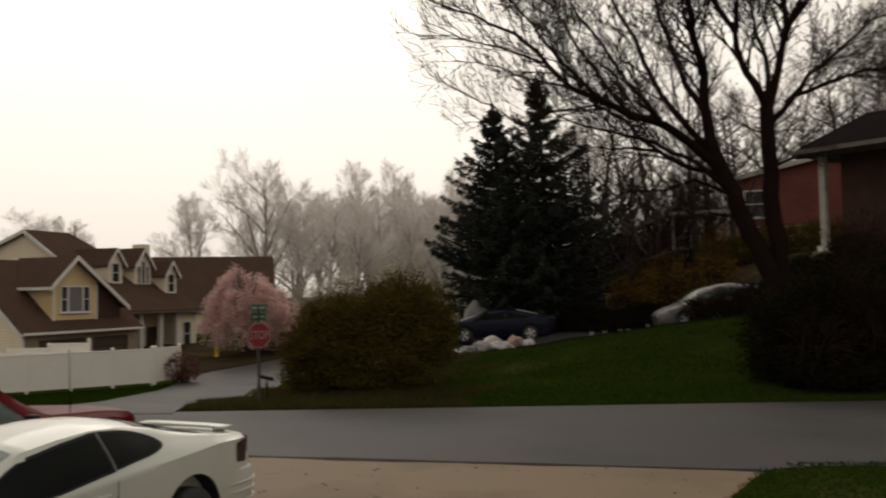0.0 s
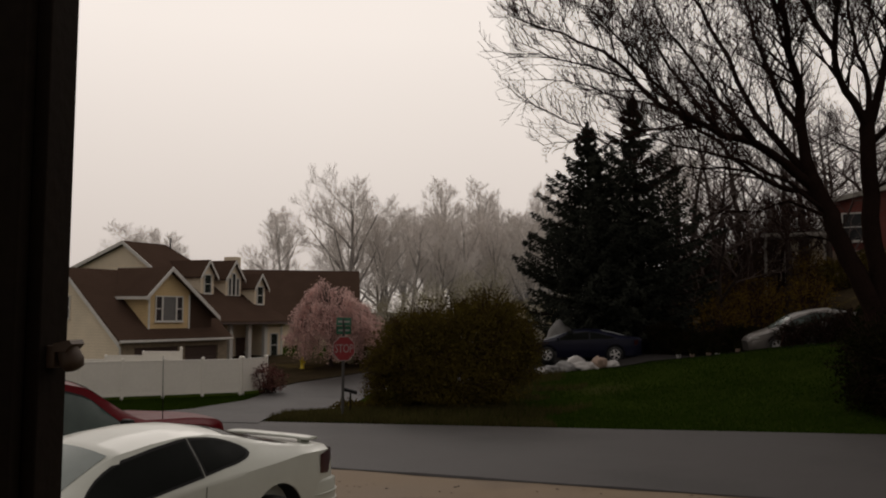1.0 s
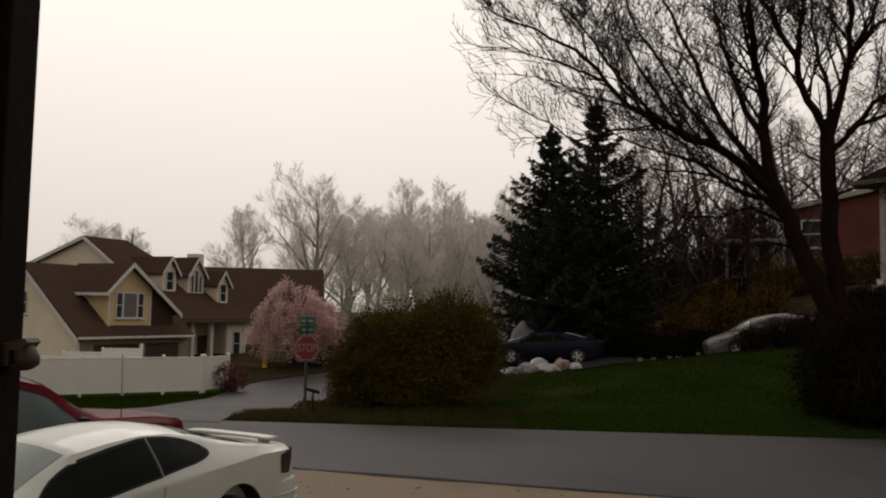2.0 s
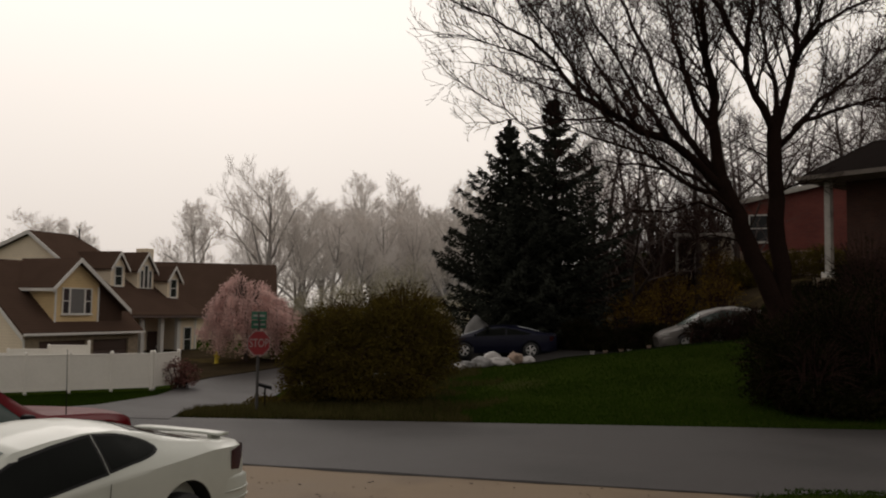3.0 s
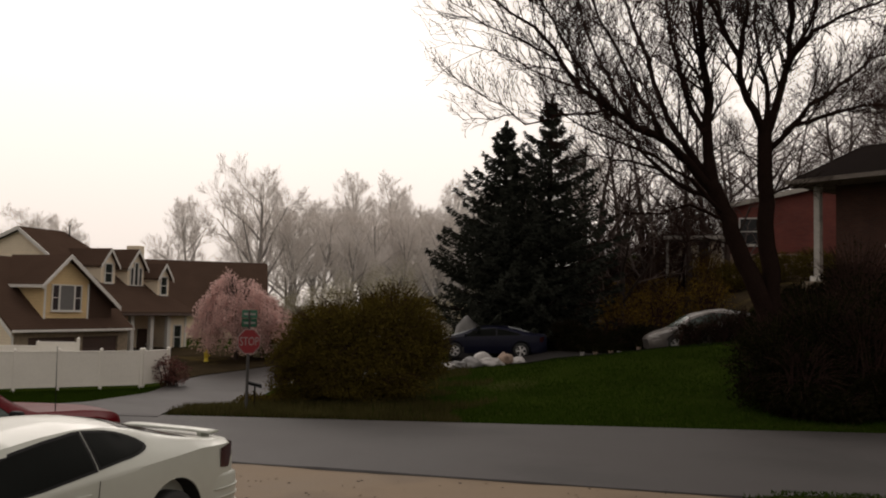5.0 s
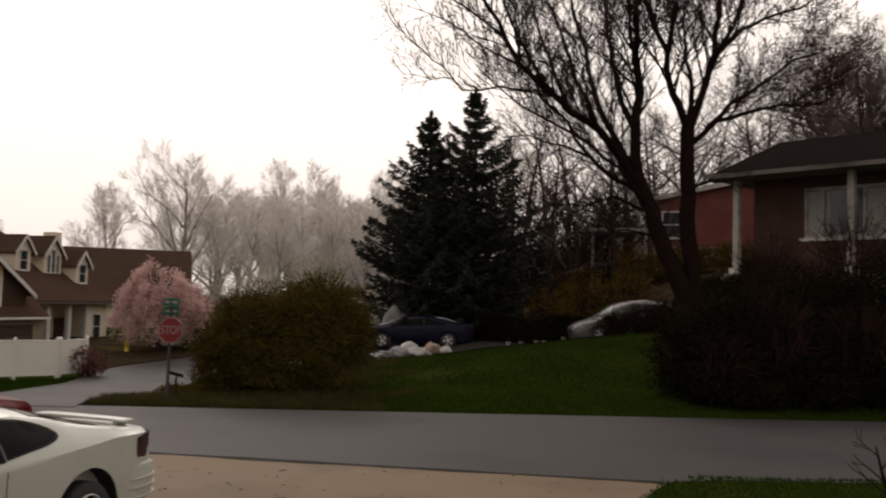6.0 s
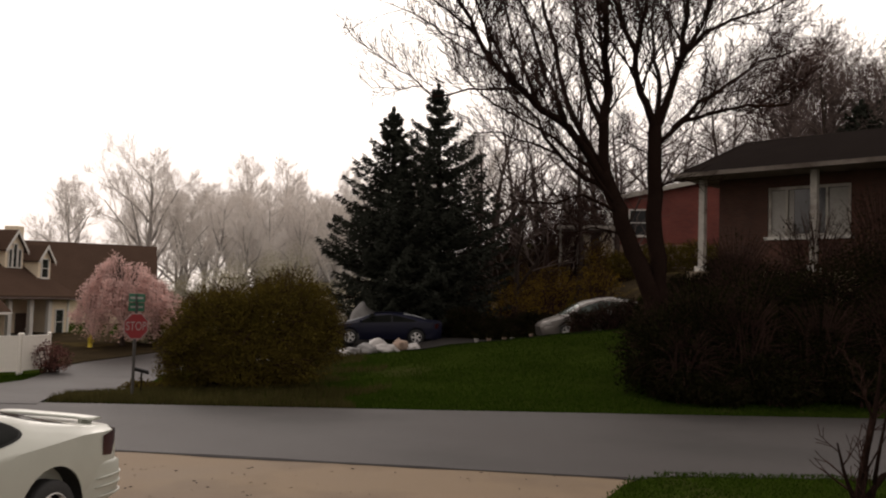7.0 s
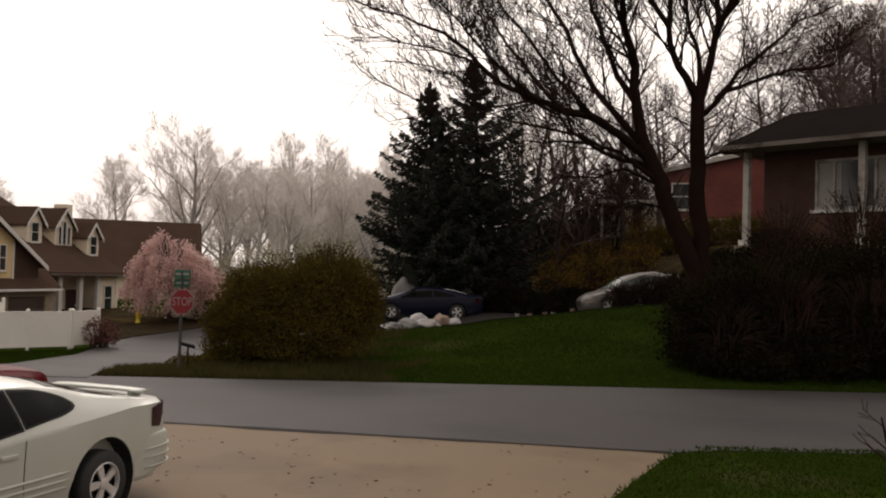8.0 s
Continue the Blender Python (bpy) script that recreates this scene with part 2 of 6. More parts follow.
M["wind_glass"] = material("green_windscreen_glass", (0.10, 0.13, 0.115), 0.06, vary=0.25, fine=3, coarse=2, bump=0.0, spec=0.7)
# pale base colour paints the bright sky reflected in the navy sedan's screens
M["sky_glare_glass"] = material("sky_glare_car_glass", (0.36, 0.38, 0.39), 0.15, vary=0.3, fine=5, coarse=3, bump=0.0, spec=0.6)
M["rubber"] = material("black_rubber", (0.018, 0.018, 0.018), 0.75, vary=0.2)
M["plastic"] = material("black_plastic", (0.012, 0.012, 0.012), 0.6, vary=0.2, bump=0.05, spec=0.12)
M["alloy"] = material("alloy_metal", (0.66, 0.65, 0.64), 0.35, metal=0.4, vary=0.1, bump=0.02)
M["lamp_red"] = material("dark_red_lamp", (0.035, 0.006, 0.007), 0.15, vary=0.2, bump=0.0, spec=0.7)
M["lamp_clear"] = material("clear_lamp", (0.5, 0.5, 0.48), 0.1, vary=0.1, bump=0.0, spec=0.8)
M["sign_red"] = material("red_sign_sheeting", (0.23, 0.012, 0.016), 0.45, vary=0.1, bump=0.02)
M["sign_white"] = material("white_sign_sheeting", (0.30, 0.26, 0.25), 0.45, vary=0.08, bump=0.02)
M["sign_green"] = material("green_sign_sheeting", (0.012, 0.11, 0.06), 0.45, vary=0.1, bump=0.02)
M["steel"] = material("weathered_steel", (0.055, 0.05, 0.046), 0.75, metal=0.1, vary=0.2)
M["yellow"] = material("yellow_enamel", (0.72, 0.55, 0.04), 0.45, vary=0.12)
M["brown_wood"] = material("dark_brown_painted_wood", (0.016, 0.011, 0.008), 0.8, vary=0.3, fine=25, coarse=3, bump=0.2, spec=0.06)
M["bronze"] = material("bronze_lamp_housing", (0.075, 0.045, 0.028), 0.6, vary=0.2, bump=0.1)
M["bag_white"] = material("white_plastic_bag", (0.42, 0.40, 0.385), 0.5, vary=0.15, fine=12, coarse=4, bump=0.5)
M["bag_grey"] = material("grey_tarp", (0.15, 0.145, 0.14), 0.6, vary=0.2, fine=10, coarse=3, bump=0.5)
M["bag_tan"] = material("tan_cushion_cloth", (0.30, 0.215, 0.165), 0.9, vary=0.2, fine=20, coarse=3, bump=0.3)


# ---- mesh helpers ----
def mesh_of(name, verts, faces, mat, smooth=False):
    me = bpy.data.meshes.new(name)
    me.from_pydata([tuple(v) for v in verts], [], faces)
    me.materials.append(mat)
    if smooth:
        me.polygons.foreach_set("use_smooth", [True] * len(me.polygons))
    me.update()
    return me


def part(name, bm, mat, parent=None, label="", smooth=False):
    """Links a bmesh, or a ready mesh, as one object under parent."""
    if isinstance(bm, bpy.types.Mesh):
        me = bm
    else:
        me = bpy.data.meshes.new(name)
        bmesh.ops.recalc_face_normals(bm, faces=bm.faces)
        bm.to_mesh(me)
        bm.free()
        me.materials.append(mat)
        if smooth:
            me.polygons.foreach_set("use_smooth", [True] * len(me.polygons))
    ob = new(name, me)
    if parent:
        ob.parent = parent
    if label:
        tagged(ob, label)
    return ob


def thing(name, m, label, category, group="", kind=""):
    ob = new(name)
    ob.matrix_world = m
    ob.empty_display_size = 0.2
    return tagged(ob, label, category, group, kind)


def box(bm, x0, x1, y0, y1, z0, z1, bevel=0.0):
    vs = [bm.verts.new((x, y, z)) for x in (x0, x1) for y in (y0, y1) for z in (z0, z1)]
    fs = [bm.faces.new([vs[i] for i in q]) for q in ((0, 1, 3, 2), (4, 6, 7, 5), (0, 4, 5, 1), (2, 3, 7, 6), (0, 2, 6, 4), (1, 5, 7, 3))]
    if bevel:
        bmesh.ops.bevel(bm, geom=list({e for f in fs for e in f.edges}), offset=bevel, segments=2, affect="EDGES", profile=0.5)
    return bm


def boxed(*a, bevel=0.0):
    return box(bmesh.new(), *a, bevel=bevel)


def prism(bm, pts, lift):
    """A polygon in 3D pushed along the vector lift."""
    a = [bm.verts.new(p) for p in pts]
    b = [bm.verts.new(Vector(p) + Vector(lift)) for p in pts]
    n = len(pts)
    bm.faces.new(a)
    bm.faces.new(list(reversed(b)))
    for i in range(n):
        bm.faces.new((a[i], b[i], b[(i + 1) % n], a[(i + 1) % n]))
    return bm


def lathe(bm, profile, m=Matrix.Identity(4), n=20, cap=True):
    """A turned form: profile of (radius, height) about the z axis, moved by m."""
    rings = [[bm.verts.new(m @ Vector((r * math.cos(2 * math.pi * k / n), r * math.sin(2 * math.pi * k / n), z))) for k in range(n)] for r, z in profile]
    for a, b in zip(rings, rings[1:]):
        for k in range(n):
            bm.faces.new((a[k], a[(k + 1) % n], b[(k + 1) % n], b[k]))
    if cap:
        bm.faces.new(list(reversed(rings[0])))
        bm.faces.new(rings[-1])
    return bm


def tube_into(verts, faces, pts, radii, sides=5):
    """Adds a tapered tube along pts to plain vertex and face lists."""
    base = len(verts)
    for i, p in enumerate(pts):
        d = (pts[min(i + 1, len(pts) - 1)] - pts[max(i - 1, 0)])
        if d.length < 1e-6:
            d = Vector((0, 0, 1))
        d.normalize()
        s = d.cross(Vector((0.31, 0.87, 0.39)))
        s.normalize()
        t = d.cross(s)
        for k in range(sides):
            c = 2 * math.pi * k / sides
            verts.append(p + (s * math.cos(c) + t * math.sin(c)) * radii[i])
    for i in range(len(pts) - 1):
        for k in range(sides):
            a, b = base + i * sides + k, base + i * sides + (k + 1) % sides
            faces.append((a, b, b + sides, a + sides))


def tubed(name, pts, radii, mat, parent=None, sides=8, label=""):
    v, f = [], []
    tube_into(v, f, [Vector(p) for p in pts], radii if isinstance(radii, (list, tuple)) else [radii] * len(pts), sides)
    f.append(tuple(range(sides - 1, -1, -1)))
    n = len(v)
    f.append(tuple(range(n - sides, n)))
    return part(name, mesh_of(name, v, f, mat, True), mat, parent, label)


def rand_dir(r, up=0.0):
    v = Vector((r.uniform(-1, 1), r.uniform(-1, 1), r.uniform(-1, 1) + up))
    return v.normalized() if v.length > 1e-3 else Vector((0, 0, 1))


# ---- the lie of the land ----
def ease(a, b, x):
    u = min(1, max(0, (x - a) / (b - a)))
    return u * u * (3 - 2 * u)


def ladder(pts, x):
    if x <= pts[0][0]:
        return pts[0][1]
    for (a, p), (b, q) in zip(pts, pts[1:]):
        if x <= b:
            return p + (q - p) * (x - a) / (b - a)
    return pts[-1][1]


def far_edge(x):
    return 19.6 + 0.035 * max(-12, min(x, 40))


def near_edge(x):
    return 13.0 - 0.19 * max(x, -14) if x < 4.05 else 12.23 + min(0.3, (x - 4.05) * 0.4)


def height(x, y):
    d = y - far_edge(x)
    if d <= 0:
        return 0.0
    left = ladder([(0, 0), (3, -0.2), (7, -0.72), (11, -1.2), (15, -1.46), (21, -1.52), (28, -1.45), (36, -0.9), (46, -0.5), (70, 0.0), (120, 1.5), (400, 2)], d)
    g = ladder([(-3, 0.02), (2, 0.06), (3, 0.078), (5, 0.098), (7, 0.12), (9, 0.145), (10.5, 0.18), (12, 0.29), (15, 0.42), (40, 0.45)], x)
    top = ladder([(-3, 11), (2, 11), (7, 11.5), (11.5, 10.5), (15, 8.5), (40, 8.5)], x)
    right = g * min(d, top) * ease(0, 1.5, min(d, 1.5) + 0.3)
    if d > top:
        right += min(max(d - top - 6, 0), 60) * (0.035 + 0.055 * ease(4, 12, x))
        right -= 0.34 * ease(0.3, 2.2, d - top) * ease(3, 6, x) * (1 - ease(10.5, 12, x))
    w = ease(-9, -1.5, x - 0.12 * max(0, min(d, 60) - 10))
    return left * (1 - w) + right * w


def street_left(y):
    return ladder([(18, -60), (24, -60), (26.5, -24), (28.5, -16.4), (31, -15.5), (35.5, -14.9), (38.6, -14.4), (45.5, -15.1), (47.5, -14.8), (50, -13.2), (52.6, -11.8), (53.6, -8), (54.3, 6)], y)


def street_right(y):
    return ladder([(18.6, -6.7), (19.6, -6.9), (21, -7.2), (25.6, -7.9), (35, -9.0), (43, -9.6), (45.2, -9.0), (46.5, -4), (48, 6), (51, 8)], y)


def drape(name, rows, mat, lift, across=24, bed=0.25):
    """A sheet over the land between left and right ends (x, y) of its rows, with a skirt under its rim."""
    v, f = [], []
    for (x0, y0), (x1, y1) in rows:
        for k in range(across + 1):
            u = k / across
            x, y = x0 + (x1 - x0) * u, y0 + (y1 - y0) * u
            v.append((x, y, height(x, y) + lift))
    w = across + 1
    for i in range(len(rows) - 1):
        for k in range(across):
            a = i * w + k
            f.append((a, a + 1, a + w + 1, a + w))
    rim = [k for k in range(w)] + [i * w + across for i in range(1, len(rows))] + [(len(rows) - 1) * w + k for k in range(across - 1, -1, -1)] + [i * w for i in range(len(rows) - 2, 0, -1)]
    base = len(v)
    for k in rim:
        x, y, z = v[k]
        v.append((x, y, z - bed))
    for j in range(len(rim)):
        q = (j + 1) % len(rim)
        f.append((rim[j], base + j, base + q, rim[q]))
    ob = new(name, mesh_of(name, v, f, mat, False))
    return ob


# ground: one sheet, fine near by and coarse towards the horizon
xs = [-900, -500, -300, -180, -120, -80, -60] + [-50 + 1.0 * k for k in range(91)] + [48, 60, 80, 120, 180, 300, 500, 900]
ys = [-300, -120, -60, -30, -15, -6, 0, 4, 8, 10, 12] + [13 + 0.7 * k for k in range(70)] + [64, 68, 74, 80, 90, 105, 125, 150, 200, 300, 500, 900, 1500]
gv = []
for gy in ys:
    for gx in xs:
        gz = height(gx, gy) + 0.05 * (noise.noise((gx * 0.5, gy * 0.5, 0)) if gy > 20.5 else 0)
        gv.append((gx, gy, gz - 0.03))
gw = len(xs)
gf = [(j * gw + i, j * gw + i + 1, (j + 1) * gw + i + 1, (j + 1) * gw + i) for j in range(len(ys) - 1) for i in range(gw - 1)]
ground = tagged(new("ground", mesh_of("ground", gv, gf, M["soil"], True)), "damp spring lawn and soil rising to a wooded hill", "ground", kind="structure")

main_road = drape("road", [((x, near_edge(x)), (x, far_edge(x))) for x in [-60 + 1.0 * k for k in range(125)]], M["asphalt"], 0.0, across=10)
tagged(main_road, "wet grey asphalt residential road", "road", kind="structure")
side_street = drape("side_street", [((street_left(y), y), (street_right(y), y)) for y in [19.0 + 0.5 * k for k in range(71)]], M["asphalt"], 0.012, across=40)
tagged(side_street, "wet asphalt side street running downhill past the houses", "road", kind="structure")


def drive_right(y):
    return 4.05 - (12.2 - y) * 0.545


driveway = drape("driveway", [((-14, y if y < 12 else near_edge(-14) * u + 12 * (1 - u)), (drive_right(min(y, 12.2)), y if y < 12 else 12 + 0.2 * u)) for y, u in [(1.2, 0), (4, 0), (7, 0), (9, 0), (11, 0), (12, 0), (12.2, 1)]], M["concrete"], 0.0, across=24)
tagged(driveway, "wet tan concrete driveway with leaf litter", "driveway", kind="structure")
v, f = [], []
jl = [(-14 + 0.25 * k) for k in range(73)]
for x in jl:
    yj = near_edge(x)
    wj = max(0.012, 0.09 + 0.11 * noise.noise((x * 0.8, 3.3, 0)) + 0.04 * noise.noise((x * 4.0, 1.3, 0)))
    v += [(x, yj - wj, 0.006), (x, yj + wj * 0.7, 0.006)]
f = [(2 * k, 2 * k + 2, 2 * k + 3, 2 * k + 1) for k in range(len(jl) - 1)]
tagged(new("road_joint", mesh_of("road_joint", v, f, M["seam"])), "dark tarred joint between driveway and road", "road joint", kind="structure")
lawn = drape("front_lawn", [((drive_right(y) + 0.02, y), (30, y)) for y in (1.2, 3, 5, 7, 9, 10, 11, 11.6)] + [((4.35, 12.15), (30, 12.35))], M["soil"], 0.05, across=30)
tagged(lawn, "wet green lawn beside the driveway", "lawn", kind="structure")


# ---- trees and shrubs ----
def branch_out(V, F, tv, tf, r, start, way, length, radius, level, last, kids, spread, lift, sides, wander=0.16, twig_from=2, least=0.004):
    """One branch with its side branches; from level twig_from on it goes into the twig lists."""
    n = 5 if level < 2 else (4 if level == 2 else 3)
    pts, p, d = [start], start.copy(), way.copy()
    for i in range(n):
        d = (d + rand_dir(r) * wander + Vector((0, 0, lift))).normalized()
        p = p + d * (length / n)
        pts.append(p.copy())
    radii = [max(least, radius * (1 - 0.75 * i / n)) for i in range(n + 1)]
    if level >= twig_from:
        tube_into(tv, tf, pts, radii, 3)
    else:
        tube_into(V, F, pts, radii, sides)
    if level >= last:
        return
    count = kids[min(level, len(kids) - 1)]
    for k in range(count):
        u = 0.22 + 0.78 * (k + r.random()) / count
        i = min(n - 1, int(u * n))
        w = u * n - i
        at = pts[i].lerp(pts[i + 1], w)
        along = (pts[i + 1] - pts[i]).normalized()
        out = rand_dir(r, 0.15)
        out = (out - along * out.dot(along)).normalized()
        child = (along * (1 - spread) + out * spread + Vector((0, 0, 0.12))).normalized()
        branch_out(V, F, tv, tf, r, at, child, length * r.uniform(0.42, 0.66) * (1.15 - 0.4 * u), radii[i] * 0.6, level + 1, last, kids, spread, lift, max(3, sides - 1), wander, twig_from, least)


def bare_tree(name, m, seed, tall, thick, bark, twig, label, limbs=9, kids=(8, 7, 6), last=3, spread=0.55, clear=0.3, group="", lean=0.03, least=0.004, up=(0.7, 1.35), reach=(0.26, 0.4), split=False):
    """A leafless tree: a trunk with limbs, and a crown of twigs."""
    r = random.Random(seed)
    V, F, tv, tf = [], [], [], []
    pts, p, d = [Vector((0, 0, -0.3))], Vector((0, 0, -0.3)), Vector((r.uniform(-lean, lean), r.uniform(-lean, lean), 1)).normalized()
    n = 8
    for i in range(n):
        d = (d + rand_dir(r) * 0.09 + Vector((0, 0, 0.05))).normalized()
        p = p + d * (tall * 0.92 / n)
        pts.append(p.copy())
    radii = [thick * (1 - 0.88 * i / n) * (1.35 if i == 0 else 1) for i in range(n + 1)]
    tube_into(V, F, pts, radii, 7)
    loose = []
    for k in range(limbs):
        mark, fmark = len(V), len(F)
        u = clear + (0.97 - clear) * (k + r.random() * 0.8) / limbs
        i = min(n - 1, int(u * n))
        at = pts[i].lerp(pts[i + 1], u * n - i)
        c = k * 2.4 + r.uniform(-0.5, 0.5)
        way = Vector((math.cos(c), math.sin(c), r.uniform(*up))).normalized()
        branch_out(V, F, tv, tf, r, at, way, tall * r.uniform(*reach) * (1.25 - 0.65 * u), radii[i] * 0.6, 1, last, kids, spread, 0.05, 5, 0.18, 2, least)
        if split:
            loose.append((V[mark:], [tuple(q - mark for q in fc) for fc in F[fmark:]]))
            del V[mark:], F[fmark:]
    ob = thing(name, m, label, "tree", group)
    for lv, lf in loose:
        part("limb", mesh_of("limb", lv, lf, bark, True), bark, ob)
    part("trunk", mesh_of("trunk", V, F, bark, True), bark, ob)
    part("crown", mesh_of("crown", tv, tf, twig, False), twig, ob)
    return ob


def leaf_cloud(verts, faces, r, center, radii, count, size, shell=0.55, droop=0.0, shape=1.0):
    """Loose leaves in an uneven ellipsoid, thicker towards its skin."""
    for _ in range(count):
        d = rand_dir(r)
        q = shell + (1 - shell) * r.random() ** 0.6
        lump = 1 + 0.27 * noise.noise((d.x * 2.3 + center[0] * 3.1, d.y * 2.3 + center[1] * 2.7 + radii[2] * 9, d.z * 2.3)) + 0.16 * noise.noise((d.x * 6, d.y * 6 + center[0], d.z * 6))
        p = Vector((center[0] + d.x * radii[0] * q * lump, center[1] + d.y * radii[1] * q * lump, center[2] + d.z * radii[2] * q * lump))
        a = rand_dir(r, -droop)
        b = a.cross(rand_dir(r))
        if b.length < 1e-3:
            continue
        b.normalize()
        s = size * r.uniform(0.6, 1.4)
        k = len(verts)
        verts += [p - a * s, p + b * s * 0.45 * shape, p + a * s, p - b * s * 0.45 * shape]
        faces.append((k, k + 1, k + 2, k + 3))


def shrub(name, m, seed, lobes, leaf, count, size, label, group="", stems=14, whips=0, twig=None, shell=0.55, shape=1.0):
    """A shrub: stems from the ground, lobes (x, y, z, rx, ry, rz) of leaves, and thin whips above its outline."""
    r = random.Random(seed)
    sv, sf, lv, lf = [], [], [], []
    for k in range(stems):
        lo = lobes[k % len(lobes)]
        a = Vector((lo[0] * 0.6 + r.uniform(-0.3, 0.3), lo[1] * 0.6 + r.uniform(-0.3, 0.3), -0.1))
        b = Vector((lo[0] + r.uniform(-0.6, 0.6) * lo[3], lo[1] + r.uniform(-0.6, 0.6) * lo[4], lo[2] + r.uniform(0, 0.7) * lo[5]))
        mid = a.lerp(b, 0.5) + rand_dir(r) * 0.2
        tube_into(sv, sf, [a, mid, b], [0.045, 0.03, 0.012], 5)
    total = sum(lo[3] * lo[4] + lo[3] * lo[5] for lo in lobes)
    for lo in lobes:
        leaf_cloud(lv, lf, r, lo[:3], lo[3:], int(count * (lo[3] * lo[4] + lo[3] * lo[5]) / total), size, shell, shape=shape)
    for k in range(whips):
        lo = lobes[k % len(lobes)]
        d = rand_dir(r, 0.5)
        a = Vector((lo[0] + d.x * lo[3] * 0.5, lo[1] + d.y * lo[4] * 0.5, lo[2] + d.z * lo[5] * 0.5))
        b = Vector((lo[0] + d.x * lo[3] * 1.08, lo[1] + d.y * lo[4] * 1.08, lo[2] + d.z * lo[5] * 1.08)) + rand_dir(r) * 0.12
        tube_into(sv, sf, [a, a.lerp(b, 0.55) + Vector((0, 0, 0.06)), b], [0.012, 0.009, 0.004], 3)
        for j in range(7):
            p = a.lerp(b, 0.35 + 0.65 * r.random()) + rand_dir(r) * 0.04
            w = rand_dir(r)
            q = w.cross(rand_dir(r))
            i = len(lv)
            s = size * r.uniform(0.5, 1.0)
            lv += [p - w * s, p + q * s * 0.45, p + w * s, p - q * s * 0.45]
            lf.append((i, i + 1, i + 2, i + 3))
    ob = thing(name, m, label, "shrub", group)
    part("woody_base", mesh_of("woody_base", sv, sf, twig or M["twig"], True), twig or M["twig"], ob)
    part("foliage", mesh_of("foliage", lv, lf, leaf), leaf, ob)
    return ob


def spruce(name, m, seed, tall, reach, label):
    """A spruce: a straight trunk and whorls of drooping boughs hung with needle sprays."""
    r = random.Random(seed)
    tv, tf, nv, nf = [], [], [], []
    tube_into(tv, tf, [Vector((0, 0, -0.3)), Vector((0.05, 0, tall * 0.5)), Vector((0, 0.03, tall))], [0.26, 0.15, 0.015], 8)
    z = tall * 0.06
    while z < tall * 0.985:
        u = z / tall
        span = reach * min(1.0, 1.75 * (1 - u)) ** 1.0 * (0.8 + 0.2 * min(1, u / 0.12)) + 0.12
        n = max(5, int(12 - 6 * u))
        for k in range(n):
            c = 2 * math.pi * (k + r.random()) / n
            L = span * r.choice((0.55, 0.7, 0.82, 0.95, 1.05, 1.16))
            rise = 0.25 - 0.55 * (1 - u)
            pts = []
            for i in range(6):
                q = i / 5
                pts.append(Vector((math.cos(c) * L * q, math.sin(c) * L * q, z + L * (rise * q + 0.32 * q * q) + 0.03 * r.uniform(-1, 1))))
            tube_into(tv, tf, pts, [0.035 * (1 - 0.8 * i / 5) * (0.5 + L / reach) for i in range(6)], 4)
            side = Vector((-math.sin(c), math.cos(c), 0))
            out = Vector((math.cos(c), math.sin(c), 0))
            for j in range(int(40 + 190 * L / reach)):
                q = 0.12 + 0.88 * r.random()
                i = min(4, int(q * 5))
                p = pts[i].lerp(pts[i + 1], q * 5 - i)
                w = (1 - q) * 0.42 * L * r.uniform(-1, 1) + r.uniform(-0.06, 0.06)
                p = p + side * w + Vector((0, 0, -abs(w) * 0.35 + r.uniform(-0.20, 0.05)))
                a = (out * r.uniform(0.2, 1) + side * r.uniform(-0.9, 0.9) + Vector((0, 0, r.uniform(-0.75, 0.25)))).normalized()
                b = a.cross(rand_dir(r)).normalized()
                s = r.uniform(0.10, 0.22)
                g = len(nv)
                nv += [p - a * s * 0.6, p + b * 0.036, p + a * s, p - b * 0.036]
                nf.append((g, g + 1, g + 2, g + 3))
        z += tall * 0.036 * r.uniform(0.75, 1.3)
    for j in range(60):
        zt = tall * r.uniform(0.94, 1.01)
        p = Vector((r.uniform(-0.08, 0.08), r.uniform(-0.08, 0.08), zt))
        g = len(nv)
        nv += [p, p + Vector((0.04, 0, 0.03)), p + Vector((r.uniform(-0.1, 0.1), r.uniform(-0.1, 0.1), 0.16)), p - Vector((0.04, 0, -0.03))]
        nf.append((g, g + 1, g + 2, g + 3))
    ob = thing(name, m, label, "tree", "spruces on the hill")
    part("trunk", mesh_of("trunk", tv, tf, M["bark"], True), M["bark"], ob)
    part("needles", mesh_of("needles", nv, nf, M["needle"]), M["needle"], ob)
    return ob


SWAY = []


